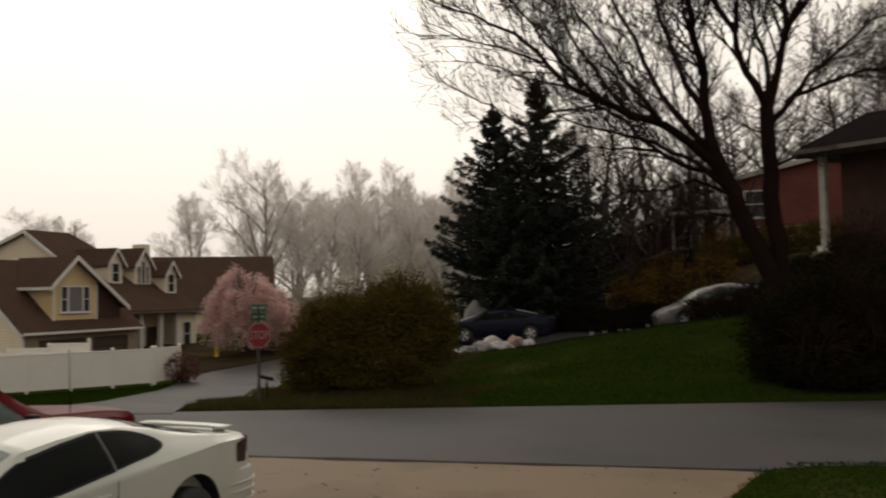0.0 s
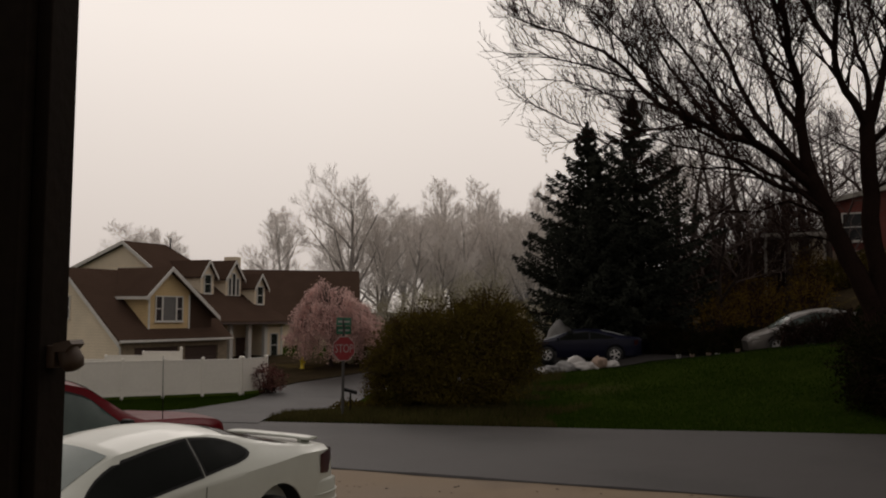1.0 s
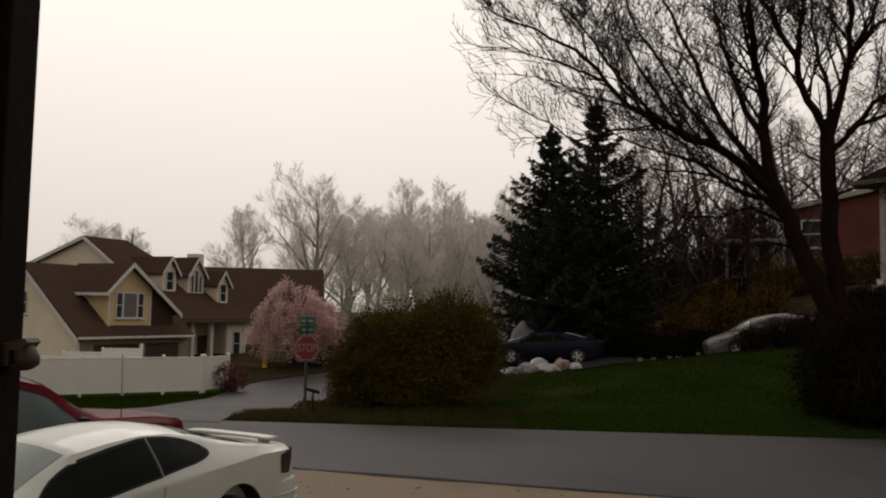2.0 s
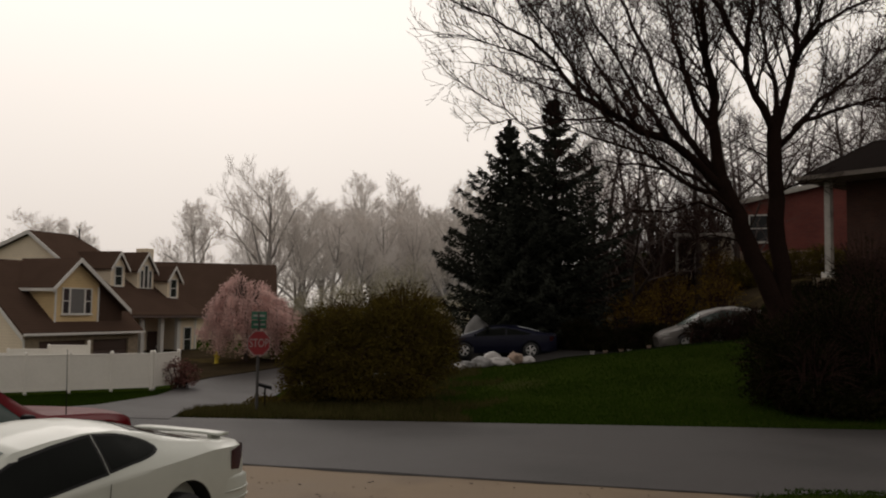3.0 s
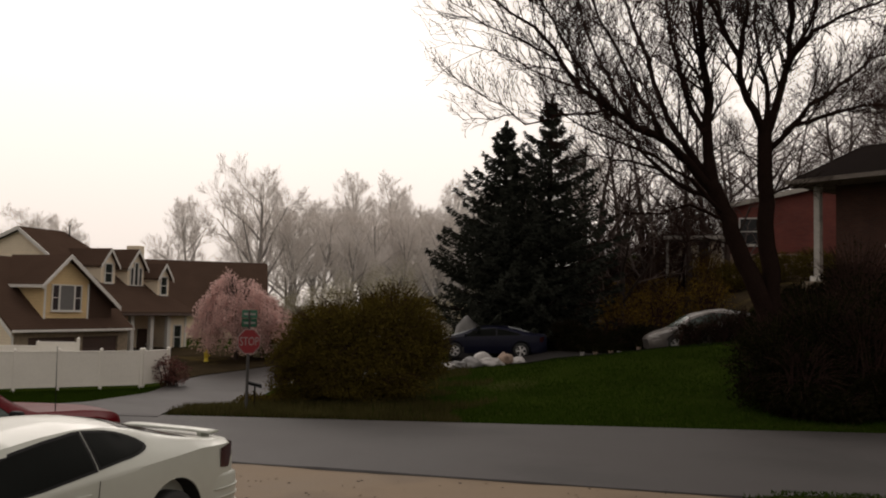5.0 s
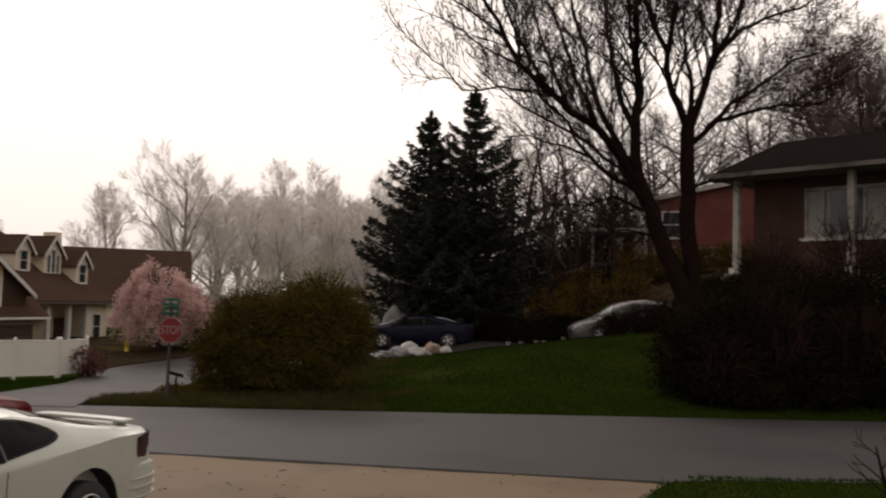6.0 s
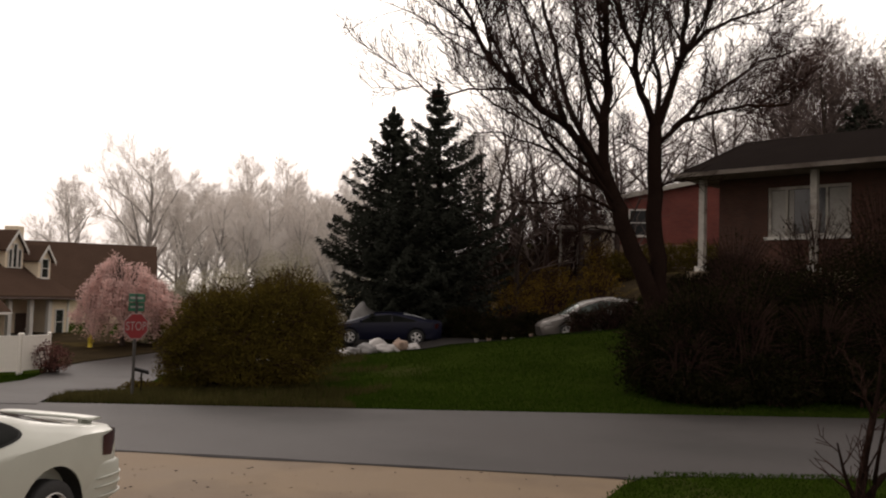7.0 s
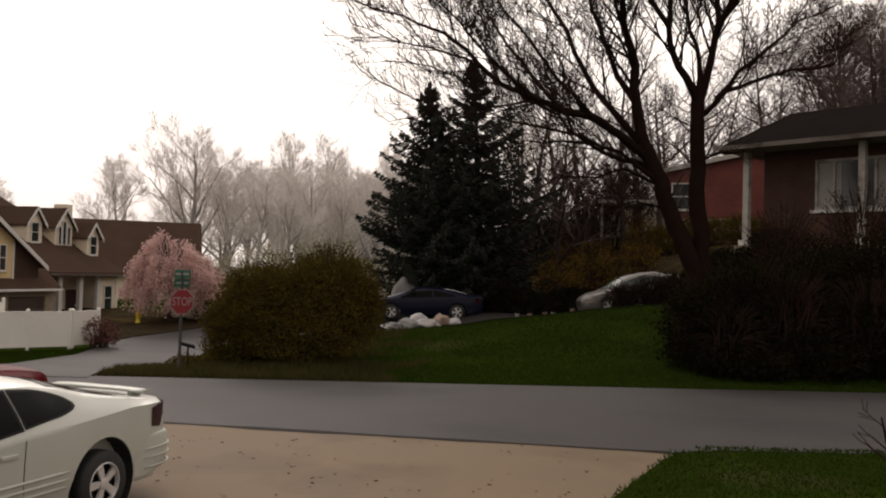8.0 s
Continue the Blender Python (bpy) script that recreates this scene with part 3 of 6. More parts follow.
def yard_tree():
    """The big bare tree on the bank: two stems from one root, long limbs sweeping out over the lawn and swaying in the wind."""
    r = random.Random(11)
    root = Vector((7.65, 23.5, height(7.65, 23.5)))
    ob = thing("tree", Matrix.Translation(root), "large bare twin-stemmed maple with wide dark branches on the bank", "tree")

    def limb(lists, base, pts, r0, r1, kids, length, level=1, last=4, spread=0.46):
        V, F, tv, tf = lists
        ps = [Vector((x, y, z)) - base for x, y, z in pts]
        fine = []
        for i in range(len(ps) - 1):
            p, q = ps[i], ps[i + 1]
            for u in (0, 0.5):
                fine.append(p.lerp(q, u) + (rand_dir(r) * 0.05 if i + u else Vector()))
        fine.append(ps[-1])
        n = len(fine) - 1
        radii = [r0 + (r1 - r0) * (i / n) ** 0.8 for i in range(n + 1)]
        tube_into(V, F, fine, radii, 7)
        for k in range(kids):
            u = 0.2 + 0.8 * (k + r.random()) / kids
            i = min(n - 1, int(u * n))
            at = fine[i].lerp(fine[i + 1], u * n - i)
            along = (fine[i + 1] - fine[i]).normalized()
            out = rand_dir(r, 0.45)
            out = (out - along * out.dot(along)).normalized()
            way = (along * 0.76 + out * 0.62 + Vector((0, 0, 0.10))).normalized()
            branch_out(V, F, tv, tf, r, at, way, length * r.uniform(0.65, 1.3) * (1.25 - 0.6 * u), max(0.012, radii[i] * 0.36), level, last, (6, 6, 5, 2), spread, 0.025, 5, 0.11, 3, 0.006)

    def piece(base, limbs, sway, parent=None):
        """Limbs that sway together about base; sway: how far, and by which of the two gusts."""
        base = Vector(base)
        lists = ([], [], [], [])
        for args in limbs:
            limb(lists, base, *args)
        at = base - root if parent is None else base - parent[1]
        if parent is None:
            m = part("limb", mesh_of("limb", lists[0], lists[1], M["bark"], True), M["bark"], ob)
            part("twig_spray", mesh_of("twig_spray", lists[2], lists[3], M["twig"]), M["twig"], m)
        else:
            n = len(lists[0])
            m = part("side_limb", mesh_of("side_limb", lists[0] + lists[2], lists[1] + [tuple(i + n for i in q) for q in lists[3]], M["twig"]), M["twig"], parent[0])
        m.location = at
        SWAY.append((m, at.copy(), sway))
        return m, base

    stems = ([], [], [], [])
    limb(stems, root, [(7.85, 23.5, 0.3), (8.1, 23.5, 2.6), (8.0, 23.5, 3.8), (7.9, 23.5, 5.0), (7.9, 23.5, 6.25), (7.85, 23.5, 7.3), (7.9, 23.5, 7.85)], 0.29, 0.18, 0, 0)
    limb(stems, root, [(7.75, 23.4, 0.3), (7.85, 23.4, 2.6), (7.45, 23.4, 3.65), (7.1, 23.4, 4.4), (6.85, 23.4, 5.15), (6.55, 23.4, 5.75), (6.4, 23.4, 6.1)], 0.28, 0.20, 0, 0)
    limb(stems, root, [(8.0, 23.5, 5.8), (8.4, 23.0, 5.95), (8.85, 22.6, 5.95)], 0.04, 0.014, 6, 0.9, 2, 3)
    limb(stems, root, [(6.8, 23.4, 5.05), (5.75, 23.0, 5.4), (4.9, 22.6, 5.15), (3.9, 22.3, 5.05)], 0.05, 0.012, 12, 1.1, 2, 4)
    limb(stems, root, [(7.05, 23.4, 4.4), (6.25, 23.8, 4.6), (5.4, 24.1, 4.35)], 0.035, 0.01, 8, 0.9, 2, 4)
    limb(stems, root, [(7.9, 23.5, 6.6), (7.2, 23.8, 7.0), (6.9, 24.0, 7.5)], 0.03, 0.01, 8, 0.9, 2, 4)
    part("trunk", mesh_of("trunk", stems[0] + stems[2], stems[1] + [tuple(i + len(stems[0]) for i in q) for q in stems[3]], M["bark"], True), M["bark"], ob)
    # limbs of the upright stem
    piece((7.85, 23.5, 7.4), [([(7.85, 23.5, 7.4), (7.5, 23.3, 8.05), (7.15, 23.2, 8.55), (6.95, 23.0, 9.35), (6.45, 22.8, 10.2), (6.05, 22.7, 10.75), (5.55, 22.5, 11.75)], 0.13, 0.04, 20, 1.9),
                              ([(6.95, 23.0, 9.35), (7.05, 22.8, 10.05), (7.05, 22.6, 10.9), (7.2, 22.5, 11.75)], 0.075, 0.03, 12, 1.7)], (0.4, 0))
    piece((7.9, 23.5, 7.8), [([(7.9, 23.5, 7.8), (8.05, 24.0, 8.7), (8.0, 24.4, 9.6), (7.95, 24.8, 10.85), (8.0, 25.2, 12.7)], 0.09, 0.03, 15, 1.9)], (0.35, 0))
    piece((7.95, 23.5, 7.55), [([(7.95, 23.5, 7.55), (8.3, 23.5, 8.7), (8.5, 23.6, 9.7), (8.6, 23.7, 10.8), (8.6, 23.8, 12.45)], 0.13, 0.05, 17, 2.0),
                               ([(8.5, 23.6, 9.6), (9.35, 24.2, 10.5), (10.3, 24.7, 11.15), (11.5, 25.2, 11.75), (12.65, 25.6, 12.5)], 0.075, 0.025, 17, 1.9),
                               ([(8.4, 23.5, 9.2), (8.6, 23.0, 9.8), (8.8, 22.6, 10.6), (8.9, 22.2, 11.5)], 0.06, 0.025, 12, 1.7)], (0.3, 0))
    piece((8.1, 23.5, 7.25), [([(8.0, 23.5, 7.05), (8.45, 23.1, 7.65), (9.05, 22.7, 7.75), (9.9, 22.3, 8.0), (10.9, 22.0, 8.05)], 0.085, 0.025, 15, 1.6),
                              ([(8.3, 23.3, 7.45), (9.15, 23.8, 8.35), (10.15, 24.3, 9.1), (11.3, 24.8, 10.0), (12.6, 25.2, 10.6)], 0.08, 0.025, 18, 1.9)], (0.25, 0))
    # limbs of the leaning stem
    piece((6.5, 23.4, 5.8), [([(6.5, 23.4, 5.8), (6.25, 23.5, 7.3), (6.3, 23.6, 8.4), (6.15, 23.7, 9.55), (6.1, 23.8, 10.65), (6.05, 23.9, 12.3)], 0.175, 0.06, 17, 2.0),
                             ([(6.25, 23.5, 7.35), (5.95, 24.0, 8.2), (5.7, 24.4, 9.25), (5.5, 24.7, 10.3), (5.35, 25.0, 11.4), (5.2, 25.2, 12.65)], 0.10, 0.03, 17, 1.9),
                             ([(6.2, 23.7, 9.3), (5.75, 23.3, 10.2), (5.55, 23.0, 11.0), (5.4, 22.8, 11.9)], 0.06, 0.025, 11, 1.7)], (0.5, 0))
    piece((6.45, 23.4, 6.05), [([(6.45, 23.4, 6.05), (5.95, 23.7, 6.85), (5.5, 23.9, 7.6), (5.05, 24.0, 8.35), (4.65, 24.2, 9.65), (4.25, 24.4, 10.7), (3.95, 24.5, 11.55), (3.7, 24.6, 12.6)], 0.115, 0.03, 17, 1.9)], (0.7, 0))
    main = piece((6.5, 23.4, 5.8), [([(6.5, 23.4, 5.8), (5.7, 23.1, 6.45), (5.0, 22.8, 7.0), (4.2, 22.5, 7.2), (3.4, 22.2, 7.65), (2.6, 21.9, 8.0), (2.05, 21.7, 8.6), (1.55, 21.5, 9.15), (0.95, 21.3, 9.55), (0.3, 21.1, 9.85), (-0.8, 20.9, 10.3)], 0.14, 0.016, 28, 1.7),
                                    ([(4.2, 22.5, 7.2), (3.6, 22.9, 8.2), (3.1, 23.2, 9.35), (2.65, 23.4, 10.35), (2.4, 23.6, 11.55)], 0.065, 0.02, 10, 1.8),
                                    ([(3.4, 22.2, 7.65), (2.45, 21.6, 8.6), (1.7, 21.1, 9.45), (0.9, 20.8, 10.4)], 0.055, 0.016, 13, 1.6),
                                    ([(5.0, 22.8, 7.0), (4.15, 22.3, 8.05), (3.5, 21.9, 9.0), (2.9, 21.6, 9.75), (2.55, 21.4, 10.7)], 0.065, 0.02, 11, 1.7),
                                    ([(2.6, 21.9, 8.0), (1.8, 22.2, 8.3), (0.95, 22.5, 8.8), (-0.3, 22.7, 9.2)], 0.035, 0.010, 15, 1.7, 2),
                                    ([(2.05, 21.7, 8.6), (0.9, 21.2, 8.95), (0.05, 20.9, 9.25), (-0.9, 20.7, 9.7)], 0.035, 0.010, 15, 1.7, 2)], (1.0, 0))
    piece((3.3, 22.4, 7.6), [([(3.3, 22.4, 7.6), (2.15, 22.8, 7.65), (1.3, 23.1, 7.5), (0.65, 23.3, 8.1), (0.05, 23.4, 8.5), (-0.9, 23.5, 9.2)], 0.036, 0.010, 18, 1.5, 2),
                             ([(1.0, 23.2, 7.8), (0.35, 23.0, 7.65), (-0.4, 22.9, 7.65)], 0.02, 0.008, 7, 0.8, 2)], (1.0, 1), main)
    piece((6.9, 23.4, 5.1), [([(6.9, 23.4, 5.1), (5.7, 22.9, 6.0), (4.6, 22.5, 6.5), (3.4, 22.2, 6.9), (2.4, 22.0, 7.2), (1.5, 21.9, 7.8)], 0.065, 0.012, 22, 1.5)], (0.85, 0))
    piece((6.75, 23.4, 5.4), [([(6.75, 23.4, 5.4), (6.25, 23.8, 5.8), (5.7, 24.1, 6.05), (5.0, 24.5, 6.65), (4.45, 24.8, 7.45), (3.65, 25.1, 8.15), (2.85, 25.4, 9.3), (2.45, 25.6, 10.4)], 0.09, 0.02, 17, 1.8),
                              ([(5.25, 24.4, 6.5), (4.3, 24.0, 6.65), (3.35, 23.7, 6.65), (2.55, 23.4, 6.45)], 0.045, 0.012, 18, 1.4, 2)], (0.85, 0))
    return ob


# ---- vehicles ----
def wheel(parent, x, y, side, radius=0.33, wide=0.2, spokes=5):
    """A wheel on the side +1 or -1: tyre with an alloy rim."""
    w = part("wheel", lathe(bmesh.new(), [(radius * 0.62, -wide / 2), (radius * 0.93, -wide / 2), (radius, -wide / 2 + 0.03), (radius, wide / 2 - 0.03), (radius * 0.93, wide / 2), (radius * 0.62, wide / 2), (radius * 0.62, -wide / 2)], Matrix.Rotation(radians(90), 4, "X"), 28, False), M["rubber"], parent, "black tyre", True)
    w.location = (x, y, radius)
    bm = bmesh.new()
    out = side * wide / 2
    turn = Matrix.Translation((0, out * 0.86, 0)) @ Matrix.Rotation(radians(-90 * side), 4, "X")
    lathe(bm, [(radius * 0.66, -0.05), (radius * 0.66, 0.012), (radius * 0.61, 0.018), (radius * 0.585, -0.03)], turn, 28, False)
    for k in range(spokes):
        m = turn @ Matrix.Rotation(2 * math.pi * k / spokes, 4, "Z")
        pts = [m @ Vector(p) for p in ((radius * 0.08, -0.028, 0.005), (radius * 0.6, -0.042, -0.004), (radius * 0.6, 0.042, -0.004), (radius * 0.08, 0.028, 0.005))]
        prism(bm, pts, m.to_3x3() @ Vector((0, 0, -0.025)))
    lathe(bm, [(0.055, -0.02), (0.055, 0.012), (0.03, 0.018)], turn, 14)
    part("rim", bm, M["alloy"], w, "five-spoke alloy rim", False)
    part("brake_disc", lathe(bmesh.new(), [(radius * 0.6, -0.075), (radius * 0.6, -0.065), (0.05, -0.06)], turn, 24), M["plastic"], w)


def car(name, m, spec, paint, label, glass=None, screen=None):
    """A car from its lines: spec gives, along x from the rear axle forward, the top of the body and cabin."""
    ob = thing(name, m, label, "car")
    base, front = spec["wheelbase"], spec["front"]
    rear, half = spec["rear"], spec["half"]
    belt = lambda x: ladder(spec["belt"], x)
    top = lambda x: ladder(spec["top"], x)
    roofw = lambda x: ladder(spec["roofw"], x)
    sill = spec["sill"]

    def width(x):
        e = ladder([(rear, 0.80), (rear + 0.08, 0.89), (rear + 0.3, 0.96), (0, 1.0), (base, 1.0), (front - 0.5, 0.95), (front - 0.15, 0.82), (front, 0.68)], x)
        return half * e

    def skin(x, s):
        """The point of the skin at x and s, bowed out in plan at both ends."""
        p = flat_skin(x, s)
        bow = 0.16 * ease(1.0, 2.2, x) - 0.12 * ease(-0.9, 0.6, 0.6 - x - 0.9)
        p.x += bow * (1 - min(1.0, abs(p.y) / half) ** 2)
        return p

    def flat_skin(x, s):
        """s from 0 at the crown to 1 at the belt, 2 at the sill."""
        wb, b, t = width(x), belt(x), top(x)
        cabin = max(0.0, min(1.0, (t - b - 0.03) / 0.25))
        yr = wb * (0.86 * (1 - cabin)) + roofw(x) * cabin
        zr = t - (0.035 + 0.045 * cabin) * min(1.0, max(0.2, (t - b) / 0.2)) if t > b else t
        if s <= 0.5:
            u = s / 0.5
            return Vector((x, yr * u, t + (zr - t) * u ** 2.2))
        if s <= 1:
            u = (s - 0.5) / 0.5
            bulge = 0.03 * math.sin(math.pi * u) * cabin
            return Vector((x, yr + (wb * 0.985 - yr) * u ** (1.0 + 0.25 * (1 - cabin)) + bulge, zr + (b - zr) * (u ** 0.9)))
        u = s - 1
        tuck = 0.05 * max(0.0, u - 0.7) / 0.3
        lo = sill + (0.06 if x < rear + 0.2 or x > front - 0.2 else 0)
        return Vector((x, wb * (0.985 + 0.02 * math.sin(math.pi * min(1, u * 1.25))) - tuck, b + (lo - b) * u))

    n = 64
    xs_c = [rear + (front - rear) * (0.5 - 0.5 * math.cos(math.pi * i / n)) * 0.35 + (front - rear) * (i / n) * 0.65 for i in range(n + 1)]
    ss = [0, 0.16, 0.32, 0.42, 0.5, 0.58, 0.68, 0.8, 0.9, 0.97, 1.0, 1.04, 1.12, 1.25, 1.4, 1.55, 1.7, 1.82, 1.92, 2.0]
    bm = bmesh.new()
    rows_c = []
    for x in xs_c:
        right_pts = [skin(x, s) for s in ss]
        ring = [Vector((p.x, -p.y, p.z)) for p in reversed(right_pts[1:])] + right_pts
        rows_c.append([bm.verts.new(p) for p in ring])
    for a, b in zip(rows_c, rows_c[1:]):
        for k in range(len(a) - 1):
            bm.faces.new((a[k], a[k + 1], b[k + 1], b[k]))
        bm.faces.new((a[-1], a[0], b[0], b[-1]))
    bm.faces.new(rows_c[0])
    bm.faces.new(list(reversed(rows_c[-1])))
    bmesh.ops.recalc_face_normals(bm, faces=bm.faces)
    me = bpy.data.meshes.new("body")
    bm.to_mesh(me)
    bm.free()
    rad, arch = spec["wheel"], spec.get("arch", 0.075)
    cut = bmesh.new()
    for wx in (0, base):
        for sd in (-1, 1):
            lathe(cut, [(rad + arch, -0.2), (rad + arch, 0.3)], Matrix.Translation((wx, sd * (half - 0.02), rad + 0.015)) @ Matrix.Rotation(radians(-90 * sd), 4, "X"), 32)
    bmesh.ops.recalc_face_normals(cut, faces=cut.faces)
    cme = bpy.data.meshes.new("wells")
    cut.to_mesh(cme)
    cut.free()
    tmp, tool = new("body", me), new("wells", cme)
    mod = tmp.modifiers.new("wells", "BOOLEAN")
    mod.object, mod.operation, mod.solver = tool, "DIFFERENCE", "EXACT"
    bpy.context.view_layer.update()
    done = bpy.data.meshes.new_from_object(tmp.evaluated_get(bpy.context.evaluated_depsgraph_get()))
    bpy.data.objects.remove(tmp)
    bpy.data.objects.remove(tool)
    done.materials.clear()
    done.materials.append(paint)
    done.polygons.foreach_set("use_smooth", [True] * len(done.polygons))
    done.set_sharp_from_angle(angle=radians(32))
    body = part("body", done, paint, ob)
    for wx in (0, base):
        for sd in (-1, 1):
            part("wheel_well", lathe(bmesh.new(), [(0.02, -0.17), (rad + arch - 0.008, -0.17), (rad + arch - 0.003, 0.0), (rad + arch - 0.003, 0.035)], Matrix.Translation((wx, sd * (half - 0.06), rad + 0.015)) @ Matrix.Rotation(radians(-90 * sd), 4, "X"), 32, False), M["rubber"], body, "dark wheel well")

    def patch(pname, x0, x1, s0, s1, mat, lift=0.006, trim=None, both=True, lab="", nx=14, ns=8, mirror=False):
        """A pane or panel lying on the skin between x0 and x1; trim(u) shifts its ends in s."""
        bmp = bmesh.new()
        grid = []
        for i in range(nx + 1):
            x = x0 + (x1 - x0) * i / nx
            a, b = (s0, s1) if trim is None else trim(i / nx)
            row = []
            for k in range(ns + 1):
                s = a + (b - a) * k / ns
                p = skin(x, abs(s))
                if s < 0:
                    p.y = -p.y
                q = skin(x, min(2, abs(s) + 0.02))
                q2 = skin(x + 0.02, abs(s))
                if s < 0:
                    q.y, q2.y = -q.y, -q2.y
                nrm = (q - p).cross(q2 - p)
                nrm = nrm.normalized() if nrm.length > 1e-7 else Vector((0, 0, 1))
                c = Vector((x, 0, belt(x) - 0.15))
                if nrm.dot(p - c) < 0:
                    nrm = -nrm
                p = p + nrm * lift
                if mirror:
                    p.y = -p.y
                row.append(bmp.verts.new(p))
            grid.append(row)
        for a, b in zip(grid, grid[1:]):
            for k in range(ns):
                bmp.faces.new((a[k], a[k + 1], b[k + 1], b[k]))
        return part(pname, bmp, mat, ob, lab, True)

    g = glass or M["car_glass"]
    x0, x1 = spec["rear_window"]
    patch("rear_window", x0, x1, -0.44, 0.44, spec.get("rear_glass", g), lab="wet rear window")
    x0, x1 = spec["windscreen"]
    patch("windscreen", x0, x1, -0.46, 0.46, screen or M["wind_glass"], lab="wet windscreen")
    for pane, tr in spec["side"]:
        for mir in (False, True):
            patch("side_window", pane[0], pane[1], 0, 0, g, trim=tr, mirror=mir, lab="tinted side window")
            patch("window_seal", pane[0] - 0.03, pane[1] + 0.03, 0, 0, M["plastic"], lift=0.003, trim=lambda u, tr=tr: (tr(min(1, max(0, u * 1.04 - 0.02)))[0] - 0.025, tr(min(1, max(0, u * 1.04 - 0.02)))[1] + 0.03), mirror=mir)
    for wx in (0, base):
        for sd in (-1, 1):
            wheel(ob, wx, sd * (half - 0.10), sd, rad, 0.2)
    # lamps
    for sd in (-1, 1):
        for lname, xl, zl, mat in (("taillight", rear, spec["tail_z"], M["lamp_red"]), ("headlight", front, spec["head_z"], M["lamp_clear"])):
            into = 1 if xl == rear else -1
            depth = spec.get("lamp_deep", 0.22) if xl == rear else 0.3
            bml = bmesh.new()
            rows_l = []
            for i in range(7):
                x = xl + into * (0.02 + depth * i / 6)
                row = []
                for k in range(5):
                    z = zl[0] + (zl[1] - zl[0]) * k / 4
                    inset = 0.5 * abs(i / 6 - 0.0) ** 2 * abs(k / 4 - 0.5)
                    z = z + (0.5 * (zl[0] + zl[1]) - z) * inset
                    row.append(bml.verts.new((x, sd * (width(x) * 1.0 + 0.008), z)))
                rows_l.append(row)
            end = [bml.verts.new((xl - into * 0.006, sd * width(xl) * 0.72, zl[0] + (zl[1] - zl[0]) * k / 4)) for k in range(5)]
            rows_l.insert(0, end)
            for a, b in zip(rows_l, rows_l[1:]):
                for k in range(4):
                    bml.faces.new((a[k], a[k + 1], b[k + 1], b[k]))
            part(lname, bml, mat, ob, "", True)
    # bumpers, door line, handle, mirror, sill ribs
    for xe, into in ((rear, 1), (front, -1)):
        bmb = bmesh.new()
        jut = spec.get("jut", 0.06)
        prof = [(0.03, spec["bumper"][0]), (-jut * 0.8, spec["bumper"][0] + 0.05), (-jut, (spec["bumper"][0] + spec["bumper"][1]) / 2), (-jut * 0.92, spec["bumper"][1] - 0.03), (-jut * 0.6, spec["bumper"][1]), (0.05, spec["bumper"][1] + 0.01)]
        span = []
        for k in range(-14, 15):
            th, sg = abs(k) / 14 * math.pi / 2, (1 if k >= 0 else -1)
            cx, sy = max(0.0, math.cos(th)) ** 0.5, math.sin(th) ** 0.5
            span.append([bmb.verts.new((xe + into * (0.6 * (1 - cx) + o * cx), sg * sy * (half * 0.97 * cx + width(xe + into * 0.6 * (1 - cx)) * (1 - cx) + 0.014 * cx - 0.008 - 0.12 * min(o, 0) * cx), z)) for o, z in prof])
        for a, b in zip(span, span[1:]):
            for k in range(len(prof) - 1):
                bmb.faces.new((a[k], a[k + 1], b[k + 1], b[k]))
        part("bumper", bmb, paint, ob, "", True)
    for sd in (-1, 1):
        for dx in spec["doors"]:
            v2, f2 = [], []
            for k in range(13):
                s = 1.02 + 0.86 * k / 12
                p = skin(dx + 0.03 * math.sin(k / 12 * math.pi), s)
                y = (p.y + 0.002) * sd
                v2 += [(p.x - 0.005, y, p.z), (p.x + 0.005, y, p.z)]
            f2 = [(2 * k, 2 * k + 1, 2 * k + 3, 2 * k + 2) for k in range(12)]
            part("door_seam", mesh_of("door_seam", v2, f2, M["plastic"]), M["plastic"], ob)
        for zr in spec["ribs"]:
            v2 = []
            xr0, xr1 = rad + 0.16, base - rad - 0.16
            pts_r = []
            for k in range(17):
                x = xr0 + (xr1 - xr0) * k / 16
                b = belt(x)
                p = skin(x, 1 + (b - zr) / (b - sill))
                pts_r.append(Vector((x, sd * (p.y + 0.004), zr)))
            tubed("side_rib", pts_r, [0.006] + [0.016] * 15 + [0.006], paint, ob, 6)
        if spec["ribs"]:
            for zr in (0.36, 0.46, 0.55):
                pts_r = []
                for k in range(11):
                    th = math.radians(34 + 54 * k / 10)
                    cx, sy = math.cos(th) ** 0.5, math.sin(th) ** 0.5
                    jut = spec.get("jut", 0.06)
                    pts_r.append(Vector((rear + 0.6 * (1 - cx) - jut * cx, sd * sy * (half * 0.97 * cx + width(rear + 0.6 * (1 - cx)) * (1 - cx) + 0.006 + 0.12 * jut * cx), zr)))
                tubed("bumper_rib", pts_r, [0.004] + [0.011] * 9 + [0.004], paint, ob, 6)
        for hx in spec["handles"]:
            p = skin(hx, 1.16)
            bmh = boxed(hx - 0.09, hx + 0.09, -0.012, 0.014, -0.018, 0.018, bevel=0.006)
            bmesh.ops.translate(bmh, verts=bmh.verts, vec=(0, sd * (p.y + 0.01), p.z))
            part("door_handle", bmh, paint, ob)
        mx = spec["mirror"]
        p = skin(mx, 1.0)
        bmm = boxed(mx - 0.05, mx + 0.05, -0.10, 0.07, -0.05, 0.07, bevel=0.03)
        bmesh.ops.translate(bmm, verts=bmm.verts, vec=(0, sd * (p.y + 0.10), p.z + 0.07))
